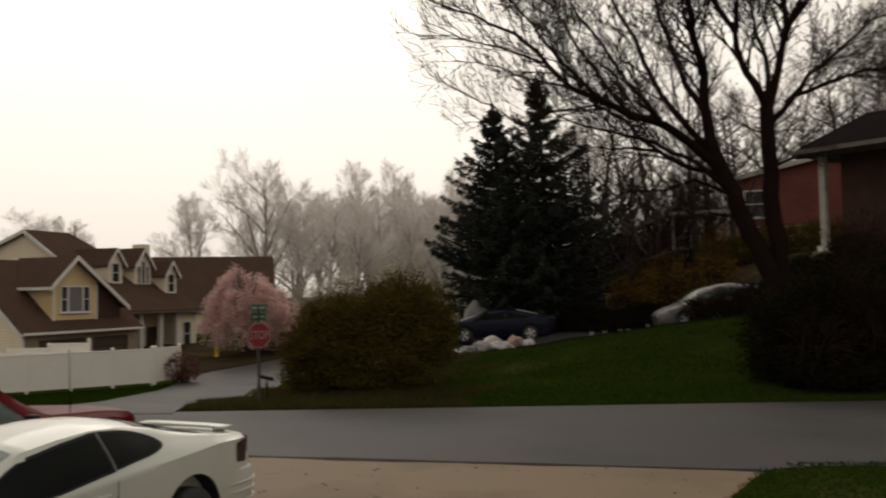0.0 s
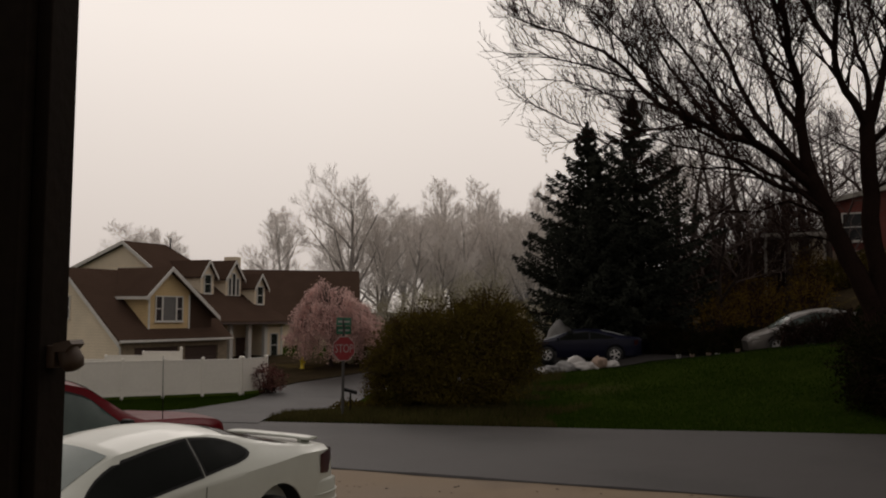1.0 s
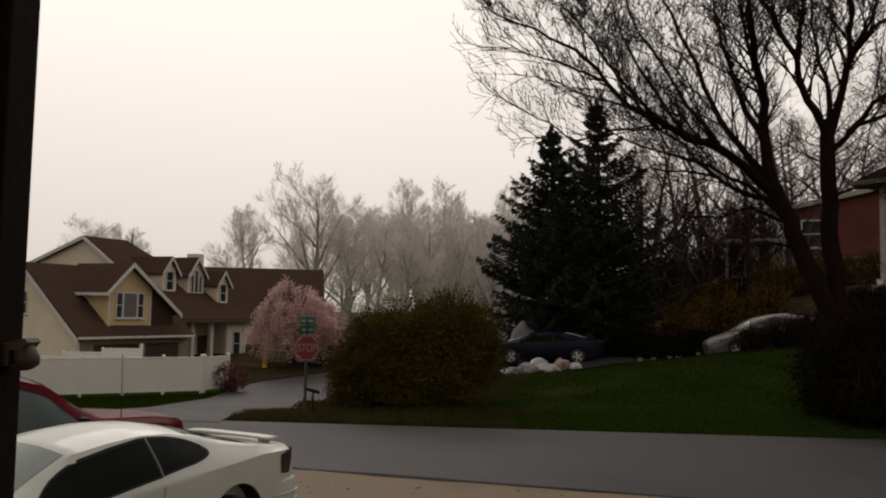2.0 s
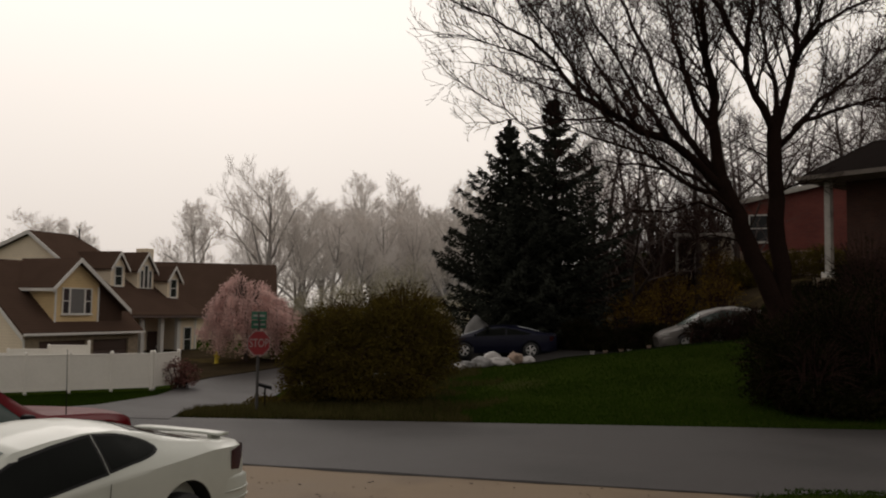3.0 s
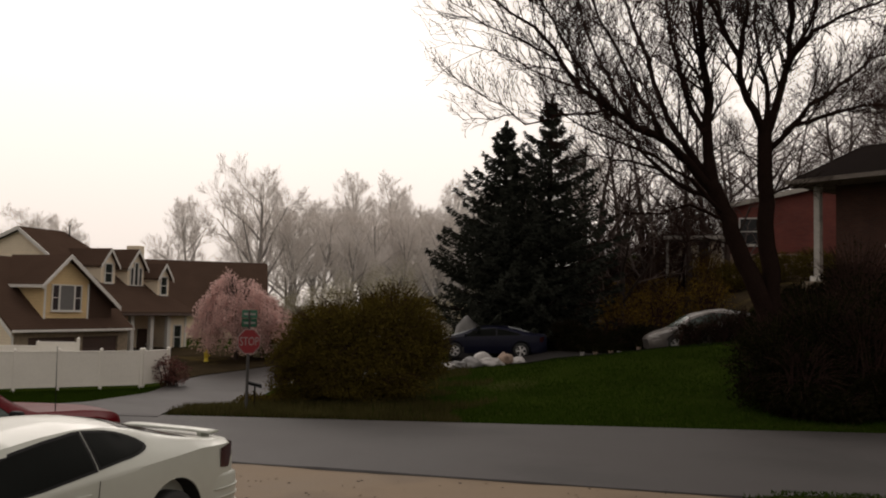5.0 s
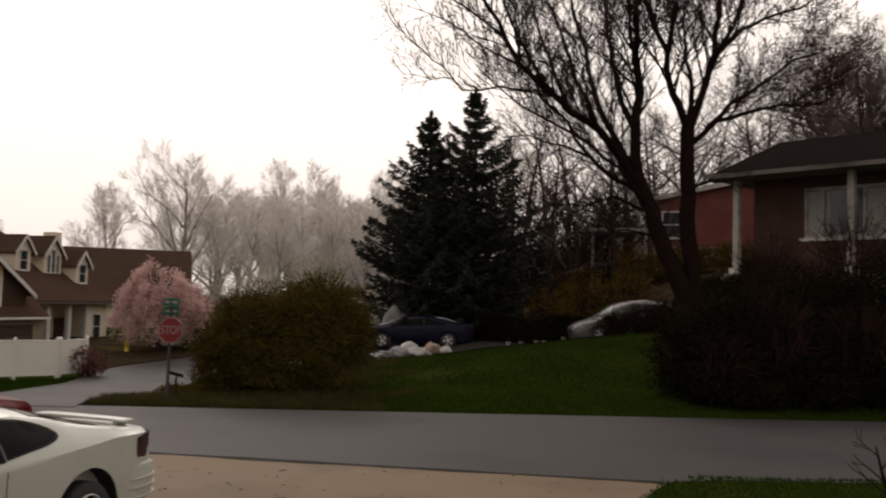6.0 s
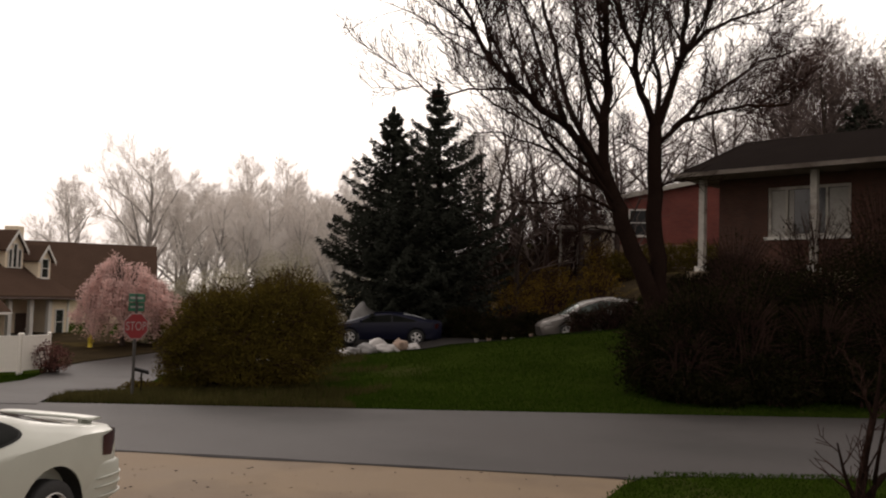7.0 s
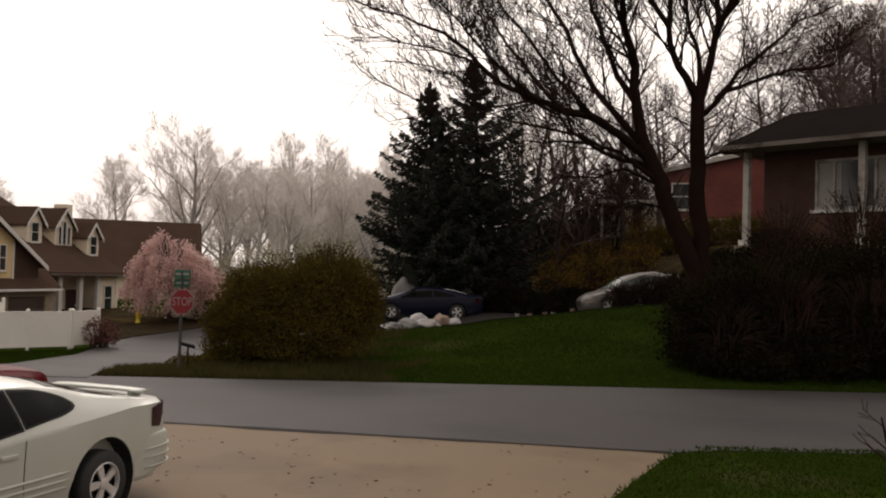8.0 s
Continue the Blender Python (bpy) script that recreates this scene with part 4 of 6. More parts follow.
        part("mirror", bmm, spec.get("mirror_mat", paint), ob, "", True)
    if spec.get("spoiler"):
        sx, sz, sw = spec["spoiler"]
        bms = bmesh.new()
        prof = [(-0.13, 0.012), (-0.10, 0.022), (0.0, 0.02), (0.08, 0.0), (0.0, -0.008), (-0.10, -0.004)]
        rows_s = []
        for k in range(17):
            y = sw * (k / 8 - 1)
            drop = -0.02 * abs(k / 8 - 1) ** 3
            rows_s.append([bms.verts.new((sx + px - 0.05 * (1 - abs(k / 8 - 1) ** 2) * -1, y, sz + pz + drop)) for px, pz in prof])
        for a, b in zip(rows_s, rows_s[1:]):
            for k in range(len(prof)):
                bms.faces.new((a[k], a[(k + 1) % len(prof)], b[(k + 1) % len(prof)], b[k]))
        bms.faces.new(rows_s[0])
        bms.faces.new(list(reversed(rows_s[-1])))
        sp = part("spoiler", bms, paint, ob, "raised white boot spoiler", True)
        for sd in (-1, 1):
            part("spoiler_foot", boxed(sx - 0.1, sx + 0.06, sd * sw * 0.8 - 0.03, sd * sw * 0.8 + 0.03, sz - 0.07, sz + 0.003, bevel=0.01), paint, sp)
    return ob


def window_trim(lo_a, lo_b, hi_a, hi_b, close0=0.0, close1=0.0):
    """Ends of a side window in skin units along u: low edge from lo_a to lo_b, high edge hi_a to hi_b, closing up towards its ends."""
    def ends(u):
        lo = lo_a + (lo_b - lo_a) * u
        hi = hi_a + (hi_b - hi_a) * u
        c = 0.0
        if close0:
            c = max(c, 1 - math.sqrt(max(0.0, 1 - (1 - u / close0) ** 2)) if u < close0 else 0)
        if close1:
            c = max(c, ((u - 1 + close1) / close1) ** 2 if u > 1 - close1 else 0)
        mid = lo + (hi - lo) * (0.55 if close0 else 0.8)
        return lo + (mid - lo) * c, hi + (mid - hi) * c * 0.96
    return ends


COUPE = dict(wheelbase=2.72, rear=-1.05, front=3.66, half=0.89, sill=0.22, wheel=0.325,
             belt=[(-1.05, 0.92), (-0.9, 1.01), (-0.4, 1.02), (0.6, 0.95), (1.6, 0.88), (2.6, 0.87), (3.2, 0.80), (3.66, 0.62)],
             top=[(-1.05, 0.99), (-0.95, 1.06), (-0.6, 1.085), (-0.45, 1.11), (-0.1, 1.22), (0.3, 1.335), (0.7, 1.405), (1.05, 1.425), (1.4, 1.40), (1.75, 1.35), (2.3, 1.11), (2.68, 0.95), (3.2, 0.87), (3.55, 0.76), (3.66, 0.66)],
             roofw=[(-0.5, 0.66), (0.5, 0.55), (1.2, 0.57), (1.8, 0.58), (2.6, 0.70)],
             rear_window=(-0.40, 0.42), windscreen=(1.78, 2.62),
             side=[((0.32, 0.95), window_trim(0.56, 0.535, 0.80, 0.88, close0=0.45)), ((1.02, 2.40), window_trim(0.535, 0.60, 0.89, 0.985, close1=0.35))],
             tail_z=(0.75, 1.01), head_z=(0.58, 0.72), bumper=(0.28, 0.70), jut=0.23, lamp_deep=0.32, doors=[1.0, 2.3], ribs=[0.40, 0.47, 0.54], handles=[1.2], mirror=2.25,
             spoiler=(-0.84, 1.125, 0.62), arch=0.115)
SEDAN = dict(wheelbase=2.7, rear=-1.0, front=3.6, half=0.87, sill=0.22, wheel=0.32,
             belt=[(-1.0, 0.84), (-0.8, 0.94), (0.6, 0.93), (1.6, 0.90), (2.6, 0.88), (3.2, 0.80), (3.6, 0.62)],
             top=[(-1.0, 0.88), (-0.9, 1.0), (-0.55, 1.04), (-0.4, 1.07), (0.1, 1.27), (0.6, 1.40), (1.1, 1.43), (1.6, 1.40), (1.9, 1.32), (2.4, 1.08), (2.7, 0.96), (3.2, 0.88), (3.5, 0.77), (3.6, 0.66)],
             roofw=[(-0.5, 0.66), (0.5, 0.56), (1.2, 0.58), (1.8, 0.58), (2.6, 0.70)],
             rear_window=(-0.32, 0.5), windscreen=(1.86, 2.62),
             side=[((0.0, 0.95), window_trim(0.78, 0.58, 0.96, 0.96, close0=0.35)), ((1.03, 2.35), window_trim(0.57, 0.66, 0.96, 0.97, close1=0.35))],
             tail_z=(0.66, 0.90), head_z=(0.58, 0.74), bumper=(0.28, 0.60), doors=[0.1, 0.98, 2.15], ribs=[], handles=[0.3, 1.2], mirror=2.25)
COMPACT = dict(SEDAN, top=[(-1.0, 0.88), (-0.9, 0.99), (-0.6, 1.02), (-0.4, 1.06), (0.1, 1.23), (0.6, 1.33), (1.1, 1.355), (1.6, 1.33), (1.9, 1.26), (2.4, 1.05), (2.7, 0.95), (3.2, 0.87), (3.5, 0.77), (3.6, 0.66)], rear_glass=M["sky_glare_glass"])
TRUCK = dict(wheelbase=3.0, rear=-1.1, front=3.88, half=0.90, sill=0.38, wheel=0.37,
             belt=[(-1.1, 1.06), (-0.6, 1.13), (2.4, 1.10), (3.3, 1.04), (3.88, 0.90)],
             top=[(-1.1, 1.08), (-1.0, 1.2), (-0.95, 1.58), (-0.7, 1.77), (0.5, 1.81), (1.25, 1.78), (1.6, 1.69), (2.1, 1.36), (2.37, 1.19), (3.1, 1.155), (3.68, 1.09), (3.88, 0.98)],
             roofw=[(-0.9, 0.66), (0.5, 0.64), (1.25, 0.63), (2.4, 0.74)],
             rear_window=(-0.99, -0.75), windscreen=(1.55, 2.32),
             side=[((-0.6, 0.4), window_trim(0.58, 0.54, 0.97, 0.97, close0=0.15)), ((0.5, 2.05), window_trim(0.54, 0.62, 0.97, 0.98, close1=0.4))],
             tail_z=(0.8, 1.05), head_z=(0.74, 0.92), bumper=(0.42, 0.68), doors=[-0.55, 0.45, 2.0], ribs=[], handles=[0.65], mirror=1.95, mirror_mat=M["plastic"])


# ---- houses ----
def slab_roof(bm, corners, thick=0.14):
    """A roof plane from four corners, with thickness downwards."""
    prism(bm, corners, (0, 0, -thick))


def window_unit(parent, m, wide, tall, panes=1, bars=True, glass=None, sill=True):
    """A framed window in the xz plane, its face towards -y, about its lower middle."""
    w = part("window", boxed(-wide / 2, wide / 2, -0.02, 0.06, 0, tall), glass or M["glass"], parent, "dark window")
    w.matrix_local = m
    t = 0.07
    fr = bmesh.new()
    for a in ((-wide / 2 - t, wide / 2 + t, -0.06, 0.05, tall, tall + t), (-wide / 2 - t, wide / 2 + t, -0.06, 0.05, -t, 0), (-wide / 2 - t, -wide / 2, -0.06, 0.05, 0, tall), (wide / 2, wide / 2 + t, -0.06, 0.05, 0, tall)):
        box(fr, *a)
    for k in range(1, panes):
        x = -wide / 2 + wide * k / panes
        box(fr, x - 0.05, x + 0.05, -0.055, 0.04, 0, tall)
    if bars:
        for k in range(panes):
            xa, xb = -wide / 2 + wide * k / panes, -wide / 2 + wide * (k + 1) / panes
            box(fr, xa, xb, -0.035, 0.0, tall * 0.5 - 0.025, tall * 0.5 + 0.025)
    part("frame", fr, M["trim"], w, "white window frame")
    if sill:
        part("sill", boxed(-wide / 2 - 0.12, wide / 2 + 0.12, -0.11, 0.0, -0.12, -0.07), M["trim"], w)
    return w


def gable_wall(bm, a0, a1, z0, ze, zp, ap, b, thick=0.15):
    """A wall in the plane of constant y = b with a pointed top at ap."""
    prism(bm, [(a0, b, z0), (a1, b, z0), (a1, b, ze), (ap, b, zp), (a0, b, ze)], (0, thick, 0))
    return bm


# ---- the house across the side street ----
def cape_house():
    h = thing("house", pose(-24.6, 46.0, -1.6, 0, 0, 72.1), "cream-sided cape house with brown shingle roof, dormers and attached garage", "house")
    # garage wing, a along x, depth along y
    bm = bmesh.new()
    prism(bm, [(0, 0, -0.6), (0, 8.6, -0.6), (0, 8.6, 2.5), (0, 4.3, 6.4), (0, 0, 2.5)], (0.2, 0, 0))
    part("gable_wall", bm, M["siding"], h, "cream vinyl siding")
    bm = bmesh.new()
    box(bm, 0.2, 1.2, 0, 0.2, -0.6, 2.5)
    box(bm, 4.75, 5.3, 0, 0.2, -0.6, 2.5)
    box(bm, 8.3, 9.2, 0, 0.2, -0.6, 2.5)
    box(bm, 1.2, 4.75, 0, 0.2, 2.0, 2.5)
    box(bm, 5.3, 8.3, 0, 0.2, 2.0, 2.5)
    part("garage_front", bm, M["stone"], h, "tan stone veneer garage front")
    for a0, a1 in ((1.2, 4.75), (5.3, 8.3)):
        d = part("garage_door", boxed(a0, a1, 0.12, 0.18, -0.6, 2.0), M["garage_door"], h, "brown panelled garage door")
        for k in range(4):
            part("panel", boxed(a0 + 0.08, a1 - 0.08, 0.09, 0.12, -0.4 + 0.6 * k, 0.1 + 0.6 * k, bevel=0.02), M["garage_door"], d)
    bm = bmesh.new()
    slab_roof(bm, [(-0.3, -0.35, 2.5), (9.3, -0.35, 2.5), (9.3, 4.3, 6.62), (-0.3, 4.3, 6.62)])
    part("garage_roof", bm, M["shingle"], h, "brown shingle roof")
    bm = bmesh.new()
    slab_roof(bm, [(-0.3, 4.3, 6.62), (9.3, 4.3, 6.62), (9.3, 8.95, 2.32), (-0.3, 8.95, 2.32)])
    part("garage_roof", bm, M["shingle"], h, "brown shingle roof")
    bm = bmesh.new()
    for y0, y1 in ((-0.38, 4.3), (8.98, 4.3)):
        prism(bm, [(-0.36, y0, 2.30), (-0.36, y1, 6.60), (-0.36, y1, 6.36), (-0.36, y0, 2.06)], (0.055, 0, 0))
    part("rake_board", bm, M["trim"], h, "white rake board")
    part("gutter", boxed(-0.3, 9.3, -0.47, -0.36, 2.32, 2.46, bevel=0.02), M["trim"], h, "white gutter")
    part("downspout", boxed(0.02, 0.1, -0.1, -0.02, -0.6, 2.15), M["trim"], h)
    # garage dormer with the long cat-slide on one side
    bm = bmesh.new()
    prism(bm, [(2.45, 0.3, 2.75), (5.95, 0.3, 2.75), (5.95, 0.3, 5.28), (4.0, 0.3, 6.55), (2.45, 0.3, 5.2)], (0, 0.15, 0))
    part("dormer_face", bm, M["siding_yellow"], h, "pale yellow siding")
    bm = bmesh.new()
    prism(bm, [(2.45, 0.45, 3.0), (2.45, 0.45, 5.1), (2.45, 2.75, 5.1)], (0.12, 0, 0))
    part("dormer_cheek", bm, M["siding_yellow"], h, "pale yellow siding")
    bm = bmesh.new()
    prism(bm, [(5.95, 0.33, 2.8), (8.0, 0.33, 2.8), (8.0, 0.33, 3.9), (5.95, 0.33, 5.22)], (0, 0.1, 0))
    part("cheek_wall", bm, M["shingle"], h)
    bm = bmesh.new()
    slab_roof(bm, [(1.95, -0.1, 4.95), (1.95, 2.9, 4.95), (4.0, 4.4, 6.75), (4.0, -0.1, 6.75)], 0.12)
    part("dormer_roof", bm, M["shingle"], h)
    bm = bmesh.new()
    slab_roof(bm, [(4.0, -0.1, 6.75), (4.0, 4.4, 6.75), (8.3, 1.5, 3.8), (8.3, -0.1, 3.8)], 0.12)
    part("dormer_roof", bm, M["shingle"], h)
    bm = bmesh.new()
    prism(bm, [(1.93, -0.14, 4.95), (4.0, -0.14, 6.76), (4.0, -0.14, 6.52), (1.93, -0.14, 4.71)], (0, 0.05, 0))
    prism(bm, [(4.0, -0.14, 6.76), (8.33, -0.14, 3.8), (8.33, -0.14, 3.52), (4.0, -0.14, 6.48)], (0, 0.05, 0))
    box(bm, 1.90, 1.96, -0.1, 2.8, 4.78, 4.95)
    part("rake_board", bm, M["trim"], h, "white rake board")
    window_unit(h, pose(4.15, 0.28, 3.55), 1.05, 1.4, 1, bars=False, glass=M["bag_grey"])
    for x in (3.28, 5.02):
        window_unit(h, pose(x, 0.28, 3.55), 0.44, 1.4, 1)
    for x in (2.52, 5.88):
        part("corner_board", boxed(x - 0.06, x + 0.06, 0.26, 0.31, 2.85, 5.1), M["trim"], h)
    # main block
    bm = bmesh.new()
    prism(bm, [(9.35, 1.6, -0.6), (9.35, 18.6, -0.6), (9.35, 18.6, 5.4), (9.35, 9.3, 8.75), (9.35, 1.6, 3.5)], (0.2, 0, 0))
    part("gable_wall", bm, M["siding"], h, "cream vinyl siding")
    part("end_wall", boxed(17.2, 17.4, 1.6, 17.0, -0.6, 3.4), M["siding"], h, "cream vinyl siding")
    part("porch_wall", boxed(9.55, 17.2, 3.2, 3.4, -0.6, 3.4), M["siding"], h, "cream siding in the porch shade")
    part("porch_floor", boxed(9.55, 17.4, 1.5, 3.2, -0.6, 0.15), M["concrete"], h)
    eaves, crest = 3.45, 9.0
    part("main_roof", prism(bmesh.new(), [(9.05, 1.05, eaves), (17.8, 1.05, eaves), (13.2, 9.3, crest), (9.05, 9.3, crest)], (0, 0, -0.14)), M["shingle"], h, "brown shingle roof")
    part("main_roof", prism(bmesh.new(), [(9.05, 9.3, crest), (13.2, 9.3, crest), (17.8, 19.0, 5.5), (9.05, 19.0, 5.5)], (0, 0, -0.14)), M["shingle"], h, "brown shingle roof")
    part("hip_roof", prism(bmesh.new(), [(17.8, 1.05, eaves), (17.8, 19.0, 5.5), (13.2, 9.3, crest)], (0, 0, -0.14)), M["shingle"], h, "brown shingle roof")
    for y0, z0 in ((1.02, eaves), (19.03, 5.5)):
        part("rake_board", prism(bmesh.new(), [(9.0, y0, z0), (9.0, 9.3, crest), (9.0, 9.3, crest - 0.26), (9.0, y0, z0 - 0.26)], (0.05, 0, 0)), M["trim"], h, "white rake board")
    part("gutter", boxed(9.3, 17.7, 0.93, 1.04, 3.22, 3.34, bevel=0.02), M["garage_door"], h, "brown gutter")
    for a in (11.45, 13.45, 15.25):
        c = part("column", boxed(a - 0.17, a + 0.17, 1.5, 1.76, 0.15, 3.3, bevel=0.02), M["trim"], h, "white square porch column")
        part("column_base", boxed(a - 0.18, a + 0.18, 1.45, 1.81, 0.15, 0.4, bevel=0.02), M["trim"], c)
    part("room_front", boxed(15.5, 17.2, 1.62, 1.8, -0.6, 3.3), M["siding"], h, "cream siding beside the porch")
    part("room_side", boxed(15.5, 15.65, 1.8, 3.2, -0.6, 3.3), M["siding"], h)
    part("corner_board", boxed(17.1, 17.25, 1.55, 1.615, -0.6, 3.25), M["trim"], h)
    window_unit(h, pose(16.3, 1.6, 0.9), 0.75, 1.6, 1)
    window_unit(h, pose(12.5, 3.18, 0.9), 1.1, 1.6, 2)
    dr = part("front_door", boxed(14.0, 14.95, 3.1, 3.19, 0.15, 2.25), M["garage_door"], h, "dark front door")
    part("door_handle", boxed(14.82, 14.88, 3.04, 3.1, 1.1, 1.25), M["alloy"], dr)
    for a, hw, up, dz in ((11.6, 0.68, 0.0, 0.1), (14.2, 0.85, 0.2, 0.0), (16.1, 0.62, -0.1, -0.6)):
        y0 = 3.7 + dz * 1.48
        ze, zp = 6.55 + dz, 7.45 + up + dz
        d = part("dormer", prism(bmesh.new(), [(a - hw, y0, 4.8 + dz), (a + hw, y0, 4.8 + dz), (a + hw, y0, ze), (a, y0, zp), (a - hw, y0, ze)], (0, 0.12, 0)), M["siding"], h, "narrow gabled dormer")
        for sx in (-hw, hw - 0.12):
            part("cheek", prism(bmesh.new(), [(a + sx, y0 + 0.12, 5.0 + dz), (a + sx, y0 + 0.12, ze), (a + sx, y0 + 2.3, ze)], (0.12, 0, 0)), M["siding"], d)
        k = (zp - ze) / hw
        for sgn in (-1, 1):
            out = hw + 0.22
            zo = zp + 0.14 - k * out
            part("dormer_roof", prism(bmesh.new(), [(a + sgn * out, y0 - 0.25, zo), (a + sgn * out, y0 + 2.3, zo), (a, y0 + 3.6, zp + 0.14), (a, y0 - 0.25, zp + 0.14)], (0, 0, -0.1)), M["shingle"], d)
            part("rake_board", prism(bmesh.new(), [(a + sgn * (out + 0.02), y0 - 0.28, zo), (a, y0 - 0.28, zp + 0.15), (a, y0 - 0.28, zp - 0.09), (a + sgn * (out + 0.02), y0 - 0.28, zo - 0.24)], (0, 0.04, 0)), M["trim"], d)
        if up > 0:
            for dx, tw, th in ((-0.43, 0.24, 1.15), (0.0, 0.3, 1.5), (0.43, 0.24, 1.15)):
                window_unit(h, pose(a + dx, y0 - 0.02, 5.3 + dz), tw, th, 1, bars=False, sill=False)
        else:
            window_unit(h, pose(a, y0 - 0.02, 5.3 + dz), 0.62, 1.2, 1)
    bm = boxed(17.42, 18.1, 6.2, 7.3, -0.6, 8.3, bevel=0.03)
    part("chimney", bm, M["siding"], h, "pale boxed chimney")
    tubed("vent_pipe", [(13.2, 8.8, 8.5), (13.2, 8.8, 9.45)], 0.06, M["steel"], h)
    # walls behind, to close the block
    part("rear_wall", boxed(0.2, 9.3, 8.4, 8.6, -0.6, 2.4), M["siding"], h)
    window_unit(h, pose(0.0, 4.3, 3.7, 0, 0, -90), 0.8, 1.2, 1)
    part("basement_vent", boxed(-0.03, 0.02, 1.1, 1.7, 1.0, 1.3), M["plastic"], h)


def plain_house(name, m, wide, deep, eave, ridge, wall, roof, label, windows=(), over=0.4):
    """A simple gabled house: its front is at y = 0, its ridge runs along x."""
    h = thing(name, m, label, "house")
    for x in (0, wide - 0.2):
        part("end_wall", prism(bmesh.new(), [(x, 0, -1.5), (x, deep, -1.5), (x, deep, eave), (x, deep / 2, ridge - 0.1), (x, 0, eave)], (0.2, 0, 0)), wall, h)
    part("front_wall", boxed(0.2, wide - 0.2, 0, 0.2, -1.5, eave), wall, h)
    part("rear_wall", boxed(0.2, wide - 0.2, deep - 0.2, deep, -1.5, eave), wall, h)
    k = (ridge - eave) / (deep / 2)
    for y0, y1 in ((-over, deep / 2), (deep + over, deep / 2)):
        bm = bmesh.new()
        slab_roof(bm, [(-over, y0, eave - over * k), (wide + over, y0, eave - over * k), (wide + over, y1, ridge), (-over, y1, ridge)])
        part("roof", bm, roof, h)
    part("fascia", boxed(-over, wide + over, -over - 0.05, -over - 0.01, eave - over * k - 0.2, eave - over * k), M["trim_worn"], h)
    for x, z, w, t in windows:
        window_unit(h, pose(x, 0, z), w, t, 1)
    return h


def red_house():
    """A red house that turns its low gable end to the lawn."""
    h = plain_house("house", pose(22.1, 42.8, 5.75, 0, 0, 70), 8.0, 9.5, 2.6, 3.6, M["brick_red"], M["shingle_grey"], "red brick house with white rake boards behind the hill", over=0.3)
    part("foundation", boxed(-0.04, 8.04, -0.04, 9.54, -2.0, 0.0), M["bag_tan"], h, "pale rendered foundation")
    for y0, y1 in ((-0.3, 4.75), (9.8, 4.75)):
        part("rake_board", prism(bmesh.new(), [(-0.36, y0, 2.52), (-0.36, y1, 3.58), (-0.36, y1, 3.36), (-0.36, y0, 2.30)], (0.05, 0, 0)), M["trim_worn"], h, "weathered white rake board")
    window_unit(h, pose(-0.02, 8.4, 0.5, 0, 0, -90), 1.1, 1.3, 1)


def carport():
    """A flat-roofed shelter on posts beside the red house."""
    c = thing("carport", pose(11.5, 46.0, height(11.5, 46.0), 0, 0, -18), "pale flat-roofed carport on white posts among the hill trees", "carport")
    deck = 6.45 - height(11.5, 46.0)
    part("roof", boxed(-1.5, 1.5, -1.4, 1.4, deck, deck + 0.09, bevel=0.02), M["bag_grey"], c, "flat grey roof")
    part("fascia", boxed(-1.54, 1.54, -1.45, -1.405, deck - 0.1, deck + 0.1), M["trim_worn"], c, "weathered white fascia")
    for x in (-1.35, -0.4, 1.35):
        part("post", boxed(x - 0.06, x + 0.06, -1.38, -1.26, -0.2, deck, bevel=0.01), M["trim_worn"], c, "weathered white post")


